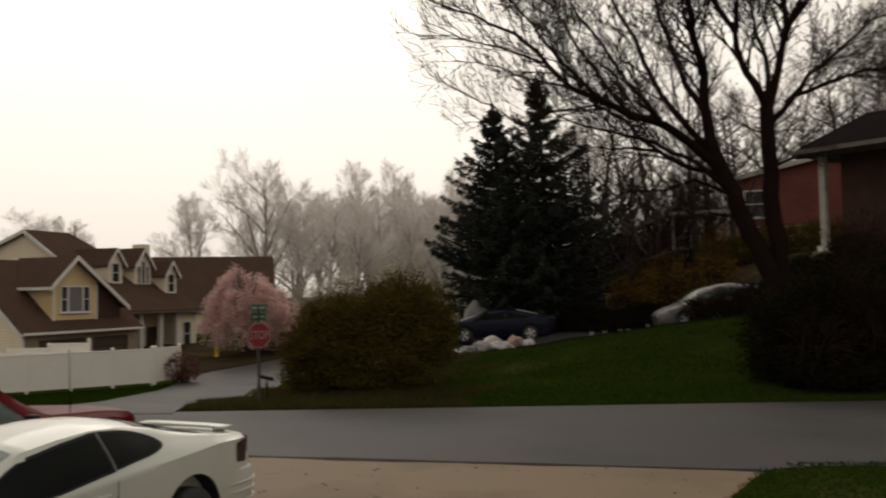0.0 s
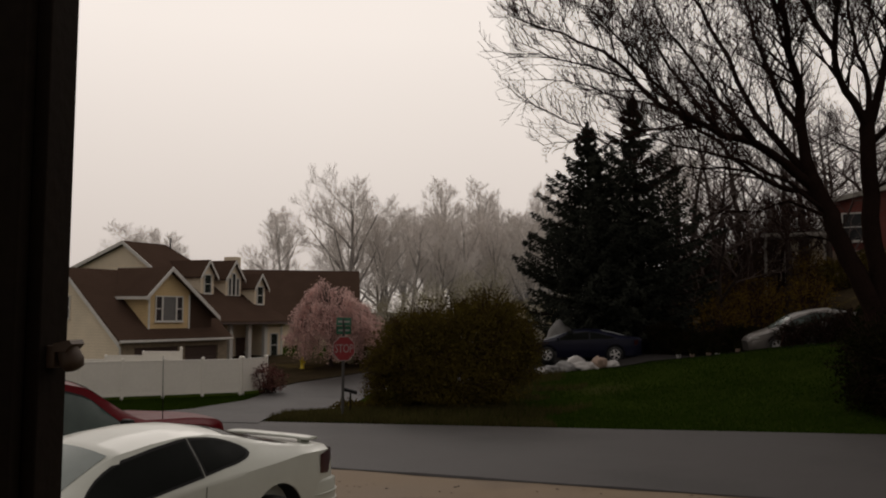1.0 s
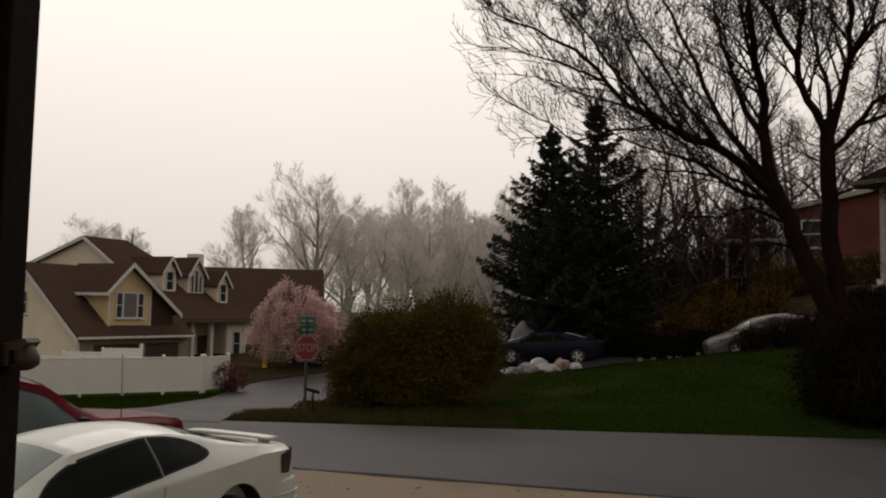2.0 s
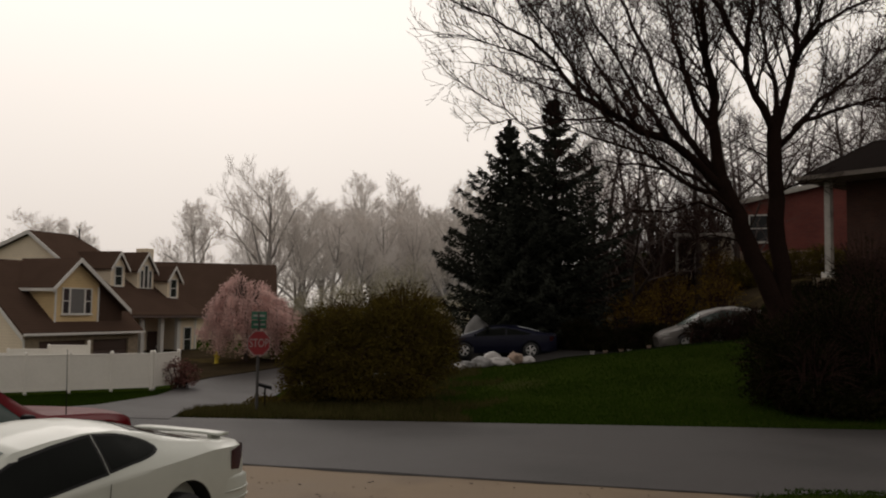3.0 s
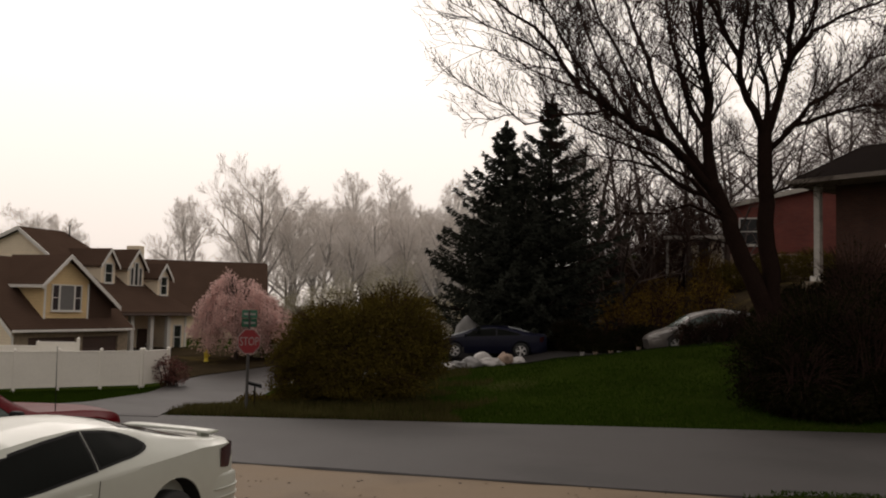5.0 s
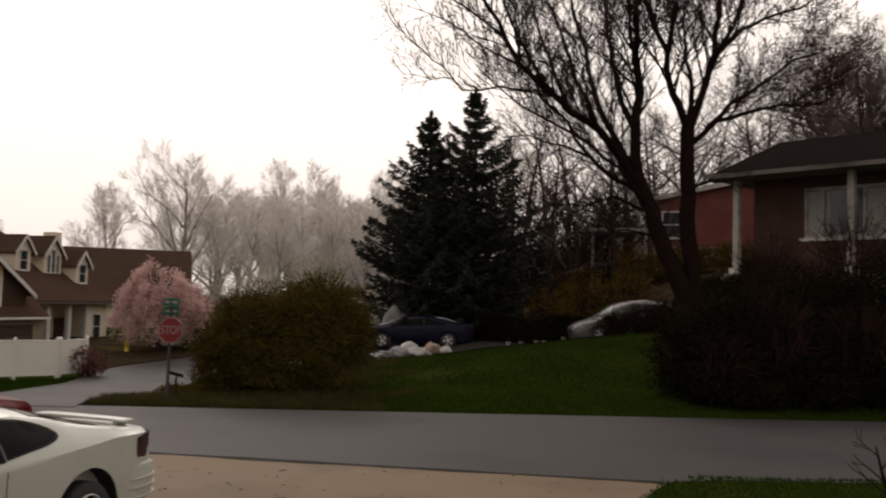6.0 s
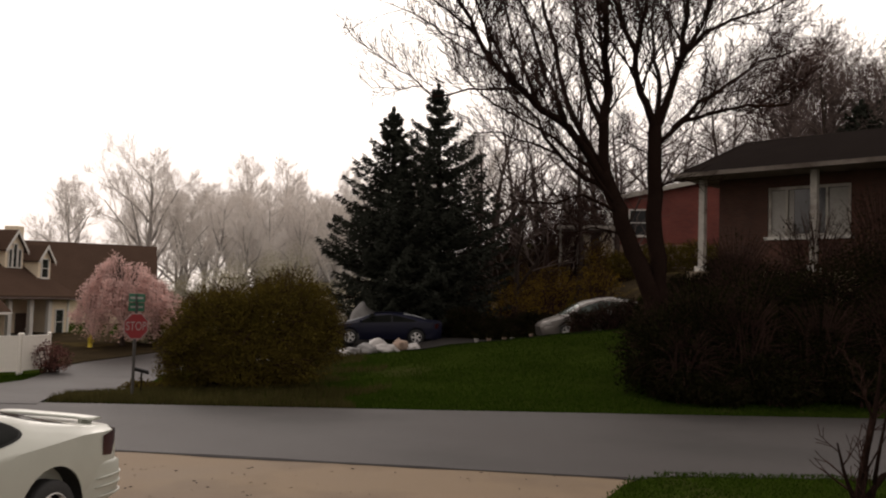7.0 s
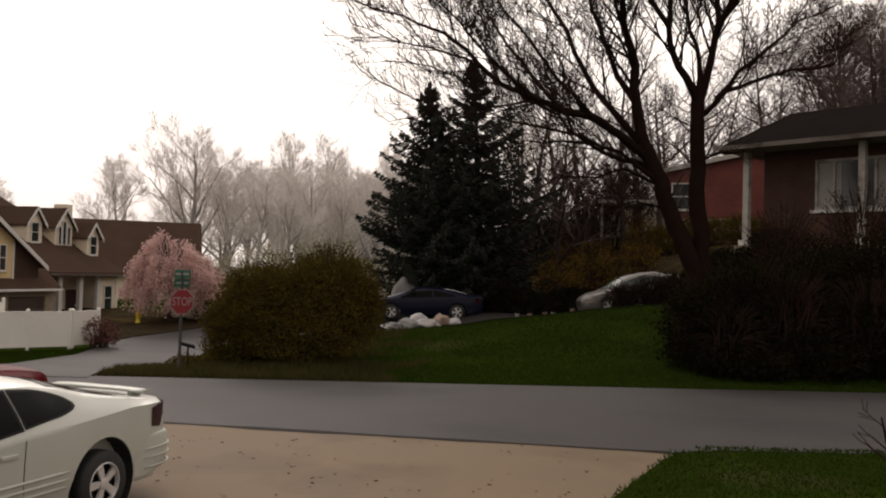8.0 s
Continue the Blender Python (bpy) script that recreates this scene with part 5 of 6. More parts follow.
def brick_house():
    h = thing("house", pose(12.2, 31.0, 3.7, 0, 0, -49.5), "brown brick ranch house with white porch posts on the hill", "house")
    part("front_wall", boxed(0.25, 2.1, 0.5, 0.75, -2.5, 3.5), M["brick"], h, "brown brick wall")
    part("front_wall", boxed(4.95, 9.5, 0.5, 0.75, -2.5, 3.5), M["brick"], h, "brown brick wall")
    part("front_wall", boxed(2.1, 4.95, 0.5, 0.75, -2.5, 1.35), M["brick"], h, "brown brick wall")
    part("front_wall", boxed(2.1, 4.95, 0.5, 0.75, 3.1, 3.5), M["brick"], h, "brown brick wall")
    part("side_wall", boxed(0.25, 0.5, 0.75, 6.0, -2.5, 3.5), M["brick"], h, "brown brick wall")
    part("rear_wall", boxed(0.5, 9.5, 5.75, 6.0, -2.5, 3.5), M["brick"], h)
    w = part("window", boxed(2.1, 4.95, 0.62, 0.66, 1.35, 3.1), M["glass"], h, "wide picture window")
    fr = bmesh.new()
    for a in ((2.1, 4.95, 1.35, 1.45), (2.1, 4.95, 3.0, 3.1), (2.1, 2.2, 1.45, 3.0), (4.85, 4.95, 1.45, 3.0), (2.72, 2.8, 1.45, 3.0), (4.1, 4.18, 1.45, 3.0)):
        box(fr, a[0], a[1], 0.54, 0.62, a[2], a[3])
    part("frame", fr, M["trim_worn"], w, "weathered white frame")
    for a0, a1 in ((2.2, 2.72), (2.82, 3.0), (3.55, 3.7), (4.2, 4.85)):
        part("curtain", boxed(a0, a1, 0.60, 0.615, 1.46, 2.98), M["curtain"], w, "pale drawn curtain")
    part("sill", boxed(2.0, 5.05, 0.42, 0.55, 1.25, 1.35), M["trim"], w)
    for a in (0.0, 4.05):
        p = part("porch_post", boxed(a - 0.11, a + 0.11, -0.35, -0.13, 0.2, 3.5, bevel=0.015), M["trim_worn"], h, "white porch post with flaking paint")
        part("post_foot", boxed(a - 0.2, a + 0.2, -0.44, -0.04, 0.1, 0.3, bevel=0.02), M["trim"], p)
    part("porch_slab", boxed(-0.4, 9.5, -0.6, 0.5, -2.5, 0.1), M["stone"], h, "stone porch slab")
    # hipped roof
    bm = bmesh.new()
    e, o = 3.6, 0.75
    c = [(-o, -o - 0.2, e), (10.2, -o - 0.2, e), (10.2, 6.4, e), (-o, 6.4, e)]
    r0, r1 = (0.1, 2.7, 5.25), (10.2, 2.7, 5.25)
    vs = [bm.verts.new(p) for p in c + [r0, r1]]
    for q in ((0, 1, 5, 4), (1, 2, 5), (2, 3, 4, 5), (3, 0, 4), (3, 2, 1, 0)):
        bm.faces.new([vs[i] for i in q])
    part("roof", bm, M["shingle_grey"], h, "dark grey-brown hipped shingle roof")
    bm = bmesh.new()
    box(bm, -o - 0.03, 10.2, -o - 0.26, -o - 0.2, e - 0.12, e + 0.03)
    box(bm, -o - 0.06, -o, -o - 0.2, 6.4, e - 0.12, e + 0.03)
    part("fascia", bm, M["fascia"], h, "rain-stained fascia and gutter")
    part("soffit", boxed(-o, 10.2, -o - 0.19, 6.35, e - 0.1, e - 0.02), M["fascia"], h)


# ---- fence, signs, street things ----
def fence(m, length, panel, tall, label, drop=0.0):
    f_ob = thing("fence", m, label, "fence")
    n = max(1, round(length / panel))
    for k in range(n + 1):
        z = -drop * k
        p = part("post", boxed(k * panel - 0.065, k * panel + 0.065, -0.065, 0.065, z - 0.25, z + tall + 0.10, bevel=0.01), M["vinyl"], f_ob)
        bm = bmesh.new()
        lathe(bm, [(0.10, 0), (0.10, 0.03), (0.05, 0.06), (0.012, 0.10)], pose(k * panel, 0, z + tall + 0.10, 0, 0, 45), 4)
        part("post_cap", bm, M["vinyl"], p)
    for k in range(n):
        z = -drop * (k + 0.5)
        x0, x1 = k * panel + 0.065, (k + 1) * panel - 0.065
        pn = part("panel", boxed(x0, x1, -0.02, 0.02, z + 0.16, z + tall), M["vinyl"], f_ob, "white tongue-and-groove panel")
        part("rail", boxed(x0, x1, -0.035, 0.035, z + tall - 0.02, z + tall + 0.05, bevel=0.008), M["vinyl"], pn)
        part("rail", boxed(x0, x1, -0.035, 0.035, z + 0.14, z + 0.27, bevel=0.008), M["vinyl"], pn)
        for j in range(1, 12):
            x = x0 + (x1 - x0) * j / 12
            part("slat_bead", boxed(x - 0.006, x + 0.006, -0.027, 0.027, z + 0.27, z + tall - 0.02), M["vinyl"], pn)
    return f_ob


def stop_sign():
    x, y = -5.45, 21.44
    s = thing("stop_sign", pose(x, y, height(x, y), 0, 0, 42), "red octagonal stop sign under green street name blades", "sign")
    part("post", boxed(-0.03, 0.03, 0.0, 0.045, -0.3, 2.42), M["steel"], s, "weathered steel post")
    r = 0.335
    oct_pts = [(r * math.cos(radians(22.5 + 45 * k)), 0, 1.66 + r * math.sin(radians(22.5 + 45 * k))) for k in range(8)]
    white = part("sign_plate", prism(bmesh.new(), [(px, -0.006, pz) for px, _, pz in oct_pts], (0, 0.004, 0)), M["sign_white"], s, "white-edged octagonal plate")
    part("sign_face", prism(bmesh.new(), [(px * 0.93, -0.010, 1.66 + (pz - 1.66) * 0.93) for px, _, pz in oct_pts], (0, 0.003, 0)), M["sign_red"], white, "red face")
    cu = bpy.data.curves.new("stop", "FONT")
    cu.body, cu.size, cu.align_x, cu.align_y, cu.extrude = "STOP", 0.27, "CENTER", "CENTER", 0.001
    tmp = new("stop", cu)
    bpy.context.view_layer.update()
    me = bpy.data.meshes.new_from_object(tmp.evaluated_get(bpy.context.evaluated_depsgraph_get()))
    bpy.data.objects.remove(tmp)
    me.materials.clear()
    me.materials.append(M["sign_white"])
    t = part("lettering", me, M["sign_white"], white, "white STOP letters")
    t.matrix_local = pose(0, -0.0125, 1.655, 90, 0, 0) @ Matrix.Diagonal((0.82, 1.1, 1, 1))
    for z, turn in ((2.12, 18), (2.34, -72)):
        b = part("street_name_blade", boxed(-0.26, 0.26, -0.004, 0.004, -0.10, 0.10, bevel=0.002), M["sign_green"], s, "green street name blade")
        b.matrix_local = pose(0, 0.02, z, 0, 0, turn)
        for yy in (-0.0075, 0.0045):
            for k, w in ((-0.12, 0.16), (0.11, 0.2)):
                part("bar", boxed(k - w / 2, k + w / 2, yy, yy + 0.003, -0.025, 0.025), M["sign_white"], b, "white bar")


def hydrant(x, y):
    h = thing("fire_hydrant", pose(x, y, height(x, y) - 0.02), "yellow fire hydrant at the street corner", "hydrant")
    part("barrel", lathe(bmesh.new(), [(0.17, 0), (0.17, 0.05), (0.12, 0.06), (0.12, 0.48), (0.16, 0.49), (0.16, 0.55), (0.13, 0.58), (0.10, 0.68), (0.04, 0.74), (0.03, 0.80)]), M["yellow"], h, "", True)
    for a in (0, 90, 180):
        part("outlet", lathe(bmesh.new(), [(0.065, 0), (0.065, 0.17), (0.05, 0.19)], pose(0, 0, 0.4, 0, 0, a) @ pose(0, 0, 0, 90, 0, 0), 14), M["yellow"], h, "", True)


def mailbox(x, y, turn):
    b = thing("mailbox", pose(x, y, height(x, y), 0, 0, turn), "dark mailbox on a wooden post by the side street", "mailbox")
    part("post", boxed(-0.02, 0.02, -0.02, 0.02, -0.2, 0.55, bevel=0.004), M["brown_wood"], b)
    bm = bmesh.new()
    prof = [(-0.09, 0), (0.09, 0), (0.09, 0.12)] + [(0.09 * math.cos(radians(k)), 0.12 + 0.09 * math.sin(radians(k))) for k in range(15, 180, 15)] + [(-0.09, 0.12)]
    prism(bm, [(-0.17, px, 0.57 + pz * 0.45) for px, pz in prof], (0.34, 0, -0.09))
    part("box", bm, M["plastic"], b, "black metal box")


def lump(name, m, size, mat, seed, label, category, rough=0.25):
    """A slumped bag or cushion."""
    bm = bmesh.new()
    bmesh.ops.create_icosphere(bm, subdivisions=3, radius=1)
    for v in bm.verts:
        k = 1 + rough * noise.noise(v.co * 1.7 + Vector((seed, seed * 2, 0))) + 0.4 * rough * noise.noise(v.co * 4.5 + Vector((0, seed, 1)))
        v.co = Vector((v.co.x * size[0] * k, v.co.y * size[1] * k, max(-0.45, v.co.z) * size[2] * k + 0.45 * size[2]))
    me = bpy.data.meshes.new(name)
    bm.to_mesh(me)
    bm.free()
    me.materials.append(mat)
    me.polygons.foreach_set("use_smooth", [True] * len(me.polygons))
    ob = new(name, me)
    ob.matrix_world = m
    return tagged(ob, label, category, "rubbish by the drive")


cape_house()
plain_house("house", pose(-28.0, 72.0, 0.0, 0, 0, 16), 10.3, 9.5, 2.0, 6.3, M["siding"], M["shingle"], "long low house under a brown shingle roof", [(6.0, 0.4, 1.0, 1.2), (8.6, 0.4, 1.0, 1.2)])
plain_house("house", pose(-10.5, 92, 1.0, 0, 0, 12), 11, 8, 3.2, 5.4, M["siding"], M["bag_grey"], "pale house half hidden among the far trees", [(3, 0.9, 1, 1.2), (7, 0.9, 1, 1.2)])
red_house()
carport()
plain_house("shed", pose(12.6, 58.0, 5.8, 0, 0, -15), 3.4, 3.0, 2.1, 3.0, M["siding"], M["trim"], "small pale shed among the hill trees", [(2.2, 0.7, 0.6, 0.9)], 0.2)
brick_house()
fence(pose(-15.6, 41.0, -1.52, 0, 0, 180 + 39), 16.47, 1.83, 1.70, "white vinyl privacy fence along the grass verge", drop=-0.005)
fence(pose(-19.2, 42.2, -1.40, 0, 0, 180 + 14), 12.81, 1.83, 1.95, "taller white vinyl fence behind the front run", drop=0.2)
fence(pose(-15.53, 41.14, -1.50, 0, 0, 72), 1.83, 1.83, 1.68, "short white vinyl fence return by the street")
stop_sign()
hydrant(-16.3, 53.4)
mailbox(-5.4, 22.0, 12)

# vehicles
car("coupe", pose(-3.56, 8.67, 0, 0, 0, -112), COUPE, M["white_paint"], "white two-door coupe with boot spoiler on the driveway")
truck = car("pickup_truck", pose(-6.65, 8.04, 0, 0, 0, 68), TRUCK, M["red_paint"], "dark red pickup truck parked beside the white coupe", screen=M["wind_glass"], glass=M["green_glass"])
tubed("aerial", [(2.75, -0.72, 1.08), (2.72, -0.73, 1.95)], [0.008, 0.003], M["plastic"], truck, 6)
car("sedan", pose(2.0, 36.6, height(1.0, 36.6) + 0.02, 0, 1.2, 180), COMPACT, M["blue_paint"], screen=M["sky_glare_glass"], label="dark navy sedan parked on the neighbour's drive")
slope = math.degrees(math.atan2(height(10.5, 34.6) - height(7.8, 34.6), 2.7))
car("sedan", pose(10.5, 34.6, height(10.5, 34.6) - 0.05, 0, slope, 180), SEDAN, M["grey_paint"], "silver sedan parked at the top of the lawn", glass=M["green_glass"])

woods = drape("woodland_floor", [((3.5, y), (60, y)) for y in [37.6 + 1.0 * k for k in range(40)]], M["leafmould"], 0.03, across=40)
tagged(woods, "brown leaf-covered woodland floor", "ground", kind="structure")
bed = drape("garden_bed", [((-24, y), (street_left(y) - 0.25 if y < 53.4 else 6, y)) for y in [45.0 + 0.45 * k for k in range(38)]], M["leafmould"], 0.03, across=30)
tagged(bed, "bare brown garden bed beyond the side street", "ground", kind="structure")
drive2 = drape("neighbour_drive", [((x, 31.6 + 0.02 * x), (x, 37.0)) for x in [-3 + 0.6 * k for k in range(26)]], M["gravel"], 0.02, across=8)
tagged(drive2, "dark wet drive behind the lawn", "driveway", kind="structure")

rt = random.Random(8)
for k, (x, y, sx, sy, sz, mat, lab, cat) in enumerate([
        (-0.5, 31.2, 0.45, 0.35, 0.17, "bag_grey", "grey crumpled tarp on the grass edge", "tarp"),
        (0.1, 31.5, 0.5, 0.4, 0.22, "bag_grey", "grey slumped rubbish bag", "rubbish bag"),
        (0.7, 31.6, 0.5, 0.35, 0.2, "bag_white", "white slumped rubbish bag", "rubbish bag"),
        (1.25, 31.9, 0.3, 0.28, 0.27, "bag_tan", "tan cushion thrown on the pile", "cushion"),
        (1.65, 32.1, 0.35, 0.3, 0.16, "bag_white", "small white rubbish bag", "rubbish bag"),
        (0.4, 32.2, 0.35, 0.3, 0.3, "bag_white", "tall white rubbish bag", "rubbish bag"),
        (-0.75, 30.9, 0.28, 0.22, 0.14, "bag_white", "flat white plastic sheet", "plastic sheet"),
        (-0.2, 36.6, 0.7, 0.6, 1.1, "bag_grey", "pale grey covered heap beside the sedan", "covered heap")]):
    lump(cat.replace(" ", "_"), pose(x, y, height(x, y), 0, 0, rt.uniform(0, 90)), (sx, sy, sz), M[mat], k * 1.7, lab, cat, 0.45)
for k in range(5):
    x, y = 4.0 + 0.5 * k + rt.uniform(-0.1, 0.1), 32.0 + rt.uniform(-0.2, 0.4)
    pot = thing("flower_pot", pose(x, y, height(x, y)), "small clay flower pot with sparse plants by the drive", "flower pot", "pots along the drive")
    part("pot", lathe(bmesh.new(), [(0.06, 0), (0.08, 0.12), (0.09, 0.12), (0.09, 0.15), (0.07, 0.15)], n=12), M["bag_tan"] if k % 3 else M["bag_white"], pot)
    pv, pf = [], []
    leaf_cloud(pv, pf, rt, (0, 0, 0.24), (0.14, 0.14, 0.12), 50, 0.05)
    part("plant", mesh_of("plant", pv, pf, M["evergreen"]), M["evergreen"], pot)

# ---- plants ----
yard_tree()
SPRUCES = [spruce("spruce_tree", pose(1.05, 38.9, height(1.05, 38.9)), 3, 10.2, 2.85, "tall dark spruce with drooping boughs"),
           spruce("spruce_tree", pose(3.1, 39.4, height(3.1, 39.4)), 5, 11.2, 3.2, "tallest dark spruce with drooping boughs")]
shrub("bush", pose(-3.0, 23.6, height(-3.0, 23.6)), 21, [(0.2, 0, 1.6, 2.1, 1.7, 1.3), (-0.95, -0.1, 1.45, 1.25, 1.4, 1.1), (0.95, 0.1, 1.95, 1.25, 1.4, 1.25), (1.75, 0.1, 1.4, 0.85, 1.1, 0.9), (-1.7, 0.0, 1.0, 0.7, 1.0, 0.7), (0.3, -0.5, 0.7, 1.85, 1.2, 0.75), (-1.5, -0.3, 0.45, 0.9, 0.9, 0.5)], M["shrub"], 130000, 0.027, "huge rounded olive-green bush just breaking into leaf", stems=70, whips=1100, shell=0.35, shape=1.3)
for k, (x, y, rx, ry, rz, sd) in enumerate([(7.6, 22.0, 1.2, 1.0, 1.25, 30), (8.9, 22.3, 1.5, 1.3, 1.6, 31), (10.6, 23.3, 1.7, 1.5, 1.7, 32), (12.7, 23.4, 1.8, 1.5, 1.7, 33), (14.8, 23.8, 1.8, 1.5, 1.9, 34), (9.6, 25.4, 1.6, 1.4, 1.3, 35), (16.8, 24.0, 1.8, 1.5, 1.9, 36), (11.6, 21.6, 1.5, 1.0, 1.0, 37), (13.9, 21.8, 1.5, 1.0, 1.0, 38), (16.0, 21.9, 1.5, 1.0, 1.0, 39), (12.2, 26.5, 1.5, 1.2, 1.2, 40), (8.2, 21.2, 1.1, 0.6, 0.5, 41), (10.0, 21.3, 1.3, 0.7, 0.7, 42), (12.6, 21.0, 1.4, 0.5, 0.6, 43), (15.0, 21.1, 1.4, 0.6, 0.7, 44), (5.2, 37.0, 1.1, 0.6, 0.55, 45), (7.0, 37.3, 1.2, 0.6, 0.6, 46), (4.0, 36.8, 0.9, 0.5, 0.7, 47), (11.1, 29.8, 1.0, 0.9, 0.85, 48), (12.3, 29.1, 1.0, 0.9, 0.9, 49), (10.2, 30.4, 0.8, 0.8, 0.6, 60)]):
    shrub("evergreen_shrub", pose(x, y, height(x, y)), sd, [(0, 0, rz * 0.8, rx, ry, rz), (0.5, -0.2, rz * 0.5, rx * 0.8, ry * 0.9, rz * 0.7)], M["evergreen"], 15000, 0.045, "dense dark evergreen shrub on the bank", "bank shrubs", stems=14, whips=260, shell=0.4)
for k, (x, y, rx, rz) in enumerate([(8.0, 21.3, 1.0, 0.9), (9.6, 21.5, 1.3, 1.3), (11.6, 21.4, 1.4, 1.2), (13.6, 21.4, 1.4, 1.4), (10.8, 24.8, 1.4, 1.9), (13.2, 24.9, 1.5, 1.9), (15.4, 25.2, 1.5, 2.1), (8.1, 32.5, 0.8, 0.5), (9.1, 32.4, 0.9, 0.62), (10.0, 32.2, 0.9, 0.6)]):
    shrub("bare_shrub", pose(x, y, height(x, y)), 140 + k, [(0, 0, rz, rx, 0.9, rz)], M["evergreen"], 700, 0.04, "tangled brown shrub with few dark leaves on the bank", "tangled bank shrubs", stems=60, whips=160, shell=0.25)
for k, (x, y, rx, rz) in enumerate([(6.3, 38.5, 1.3, 1.1), (8.2, 39.0, 1.5, 1.3), (10.2, 38.6, 1.3, 1.3), (9.0, 43.0, 1.2, 1.4), (11.4, 43.0, 1.1, 1.3), (7.2, 42.0, 1.3, 1.4)]):
    shrub("forsythia", pose(x, y, height(x, y)), 50 + k, [(0, 0, rz, rx, 1.0, rz)], M["forsythia"], 1500, 0.05, "forsythia shrub with thin yellow flowers", "forsythia along the drive", stems=26, whips=60, shell=0.3)
shrub("red_shrub", pose(-14.75, 42.2, height(-14.75, 42.2)), 61, [(0, 0, 0.75, 0.85, 0.7, 0.7), (0.5, 0.1, 0.6, 0.6, 0.6, 0.55)], M["redleaf"], 1900, 0.055, "maroon-leaved shrub at the end of the fence", stems=14, whips=40)
for k, (x, y, rx, rz) in enumerate([(12.6, 42.6, 1.1, 0.75), (14.2, 42.3, 1.2, 0.8), (15.8, 41.6, 1.2, 0.8), (17.4, 41.0, 1.2, 0.85)]):
    shrub("shrub", pose(x, y, height(x, y)), 160 + k, [(0, 0, rz, rx, 0.8, rz)], M["shrub"], 5000, 0.05, "olive shrub planted along the red house", "shrubs at the red house", stems=14, whips=60, shell=0.3)
# low growth
shrub("shrub", pose(-6.0, 24.6, height(-6.4, 24.2)), 62, [(0, 0, 0.12, 0.6, 0.5, 0.16), (0.9, -0.4, 0.18, 0.5, 0.6, 0.22)], M["shrub"], 1200, 0.05, "low scrubby growth round the sign post", stems=10, whips=50)
for k, (x, y) in enumerate([(-12.2, 55.5), (-10.2, 55.0), (-8.2, 55.8), (-13.6, 56.5)]):
    shrub("shrub", pose(x, y, height(x, y)), 70 + k, [(0, 0, 0.7, 1.3, 1.0, 0.9)], M["springleaf"] if k % 2 else M["shrub"], 2200, 0.07, "hedge shrub across the side street", "street hedge", stems=10, whips=30)


def cherry(x, y):
    """A weeping cherry: an umbrella of hanging blossom over a short trunk."""
    r = random.Random(77)
    ob = thing("cherry_tree", pose(x, y, height(x, y)), "weeping cherry tree in pale pink blossom", "tree")
    V, F, lv, lf = [], [], [], []
    tube_into(V, F, [Vector((0, 0, -0.2)), Vector((0.05, 0, 1.4)), Vector((0, 0, 2.6))], [0.17, 0.13, 0.1], 8)
    for k in range(210):
        c = r.uniform(0, 2 * math.pi)
        R = 2.7 * math.sqrt(r.uniform(0.04, 1)) * (1 + 0.3 * noise.noise((math.cos(c) * 1.3 + 4, math.sin(c) * 1.3, 0.5)))
        peak = 4.4 - 0.12 * R * R + r.uniform(-1.0, 0.5) + 1.3 * noise.noise((math.cos(c) * 1.7, math.sin(c) * 1.7, R * 0.5))
        a, b = Vector((0, 0, 2.4)), Vector((math.cos(c) * R * 0.6, math.sin(c) * R * 0.6, peak))
        e = Vector((math.cos(c) * R, math.sin(c) * R, peak - 0.4))
        tip = Vector((math.cos(c) * R * 1.06, math.sin(c) * R * 1.06, max(0.5, peak - r.uniform(0.3, 3.2))))
        tube_into(V, F, [a, b, e, tip], [0.05, 0.03, 0.018, 0.006], 4)
        for j in range(190):
            u = r.random()
            p = (b.lerp(e, u * 3) if u < 0.33 else e.lerp(tip, (u - 0.33) / 0.67)) + rand_dir(r) * r.uniform(0, 0.42)
            w = rand_dir(r)
            q = w.cross(rand_dir(r))
            s = r.uniform(0.05, 0.09)
            g = len(lv)
            lv += [p - w * s, p + q * s * 0.7, p + w * s, p - q * s * 0.7]
            lf.append((g, g + 1, g + 2, g + 3))
    part("trunk", mesh_of("trunk", V, F, M["bark_mid"], True), M["bark_mid"], ob)
    part("blossom", mesh_of("blossom", lv, lf, M["blossom"]), M["blossom"], ob, "pale pink blossom")


cherry(-14.8, 54.6)

# far woods down the street: a few grown forms, set out many times, their colours paled for haze
far_forms = [bare_tree("tree", pose(-22.0, 86, 0.3), 101, 14.6, 0.40, M["bark_hazed"], M["twig_hazed"], "tall leafless tree with rain haze put into its pale colour", 13, (8, 7, 7, 5), 4, 0.46, 0.2, "far woods", least=0.012, up=(0.75, 1.7), reach=(0.36, 0.48)),
             bare_tree("tree", pose(-12.4, 100, 0.8), 102, 16.5, 0.36, M["bark_hazed"], M["twig_hazed"], "tall leafless tree with rain haze put into its pale colour", 15, (8, 7, 7, 5), 4, 0.46, 0.22, "far woods", least=0.012, up=(0.9, 2.0), reach=(0.26, 0.36)),
             bare_tree("tree", pose(-28.2, 84, 0.3), 103, 11.2, 0.28, M["bark_hazed"], M["twig_hazed"], "leafless tree with rain haze put into its pale colour", 12, (8, 7, 7, 5), 4, 0.48, 0.18, "far woods", least=0.012, up=(0.7, 1.6), reach=(0.34, 0.44)),
             bare_tree("tree", pose(-16.8, 94, 0.6), 104, 12.4, 0.3, M["bark_hazed"], M["twig_hazed"], "leafless tree with rain haze put into its pale colour", 13, (8, 7, 7, 5), 4, 0.5, 0.16, "far woods", least=0.012, up=(0.6, 1.5), reach=(0.34, 0.44))]
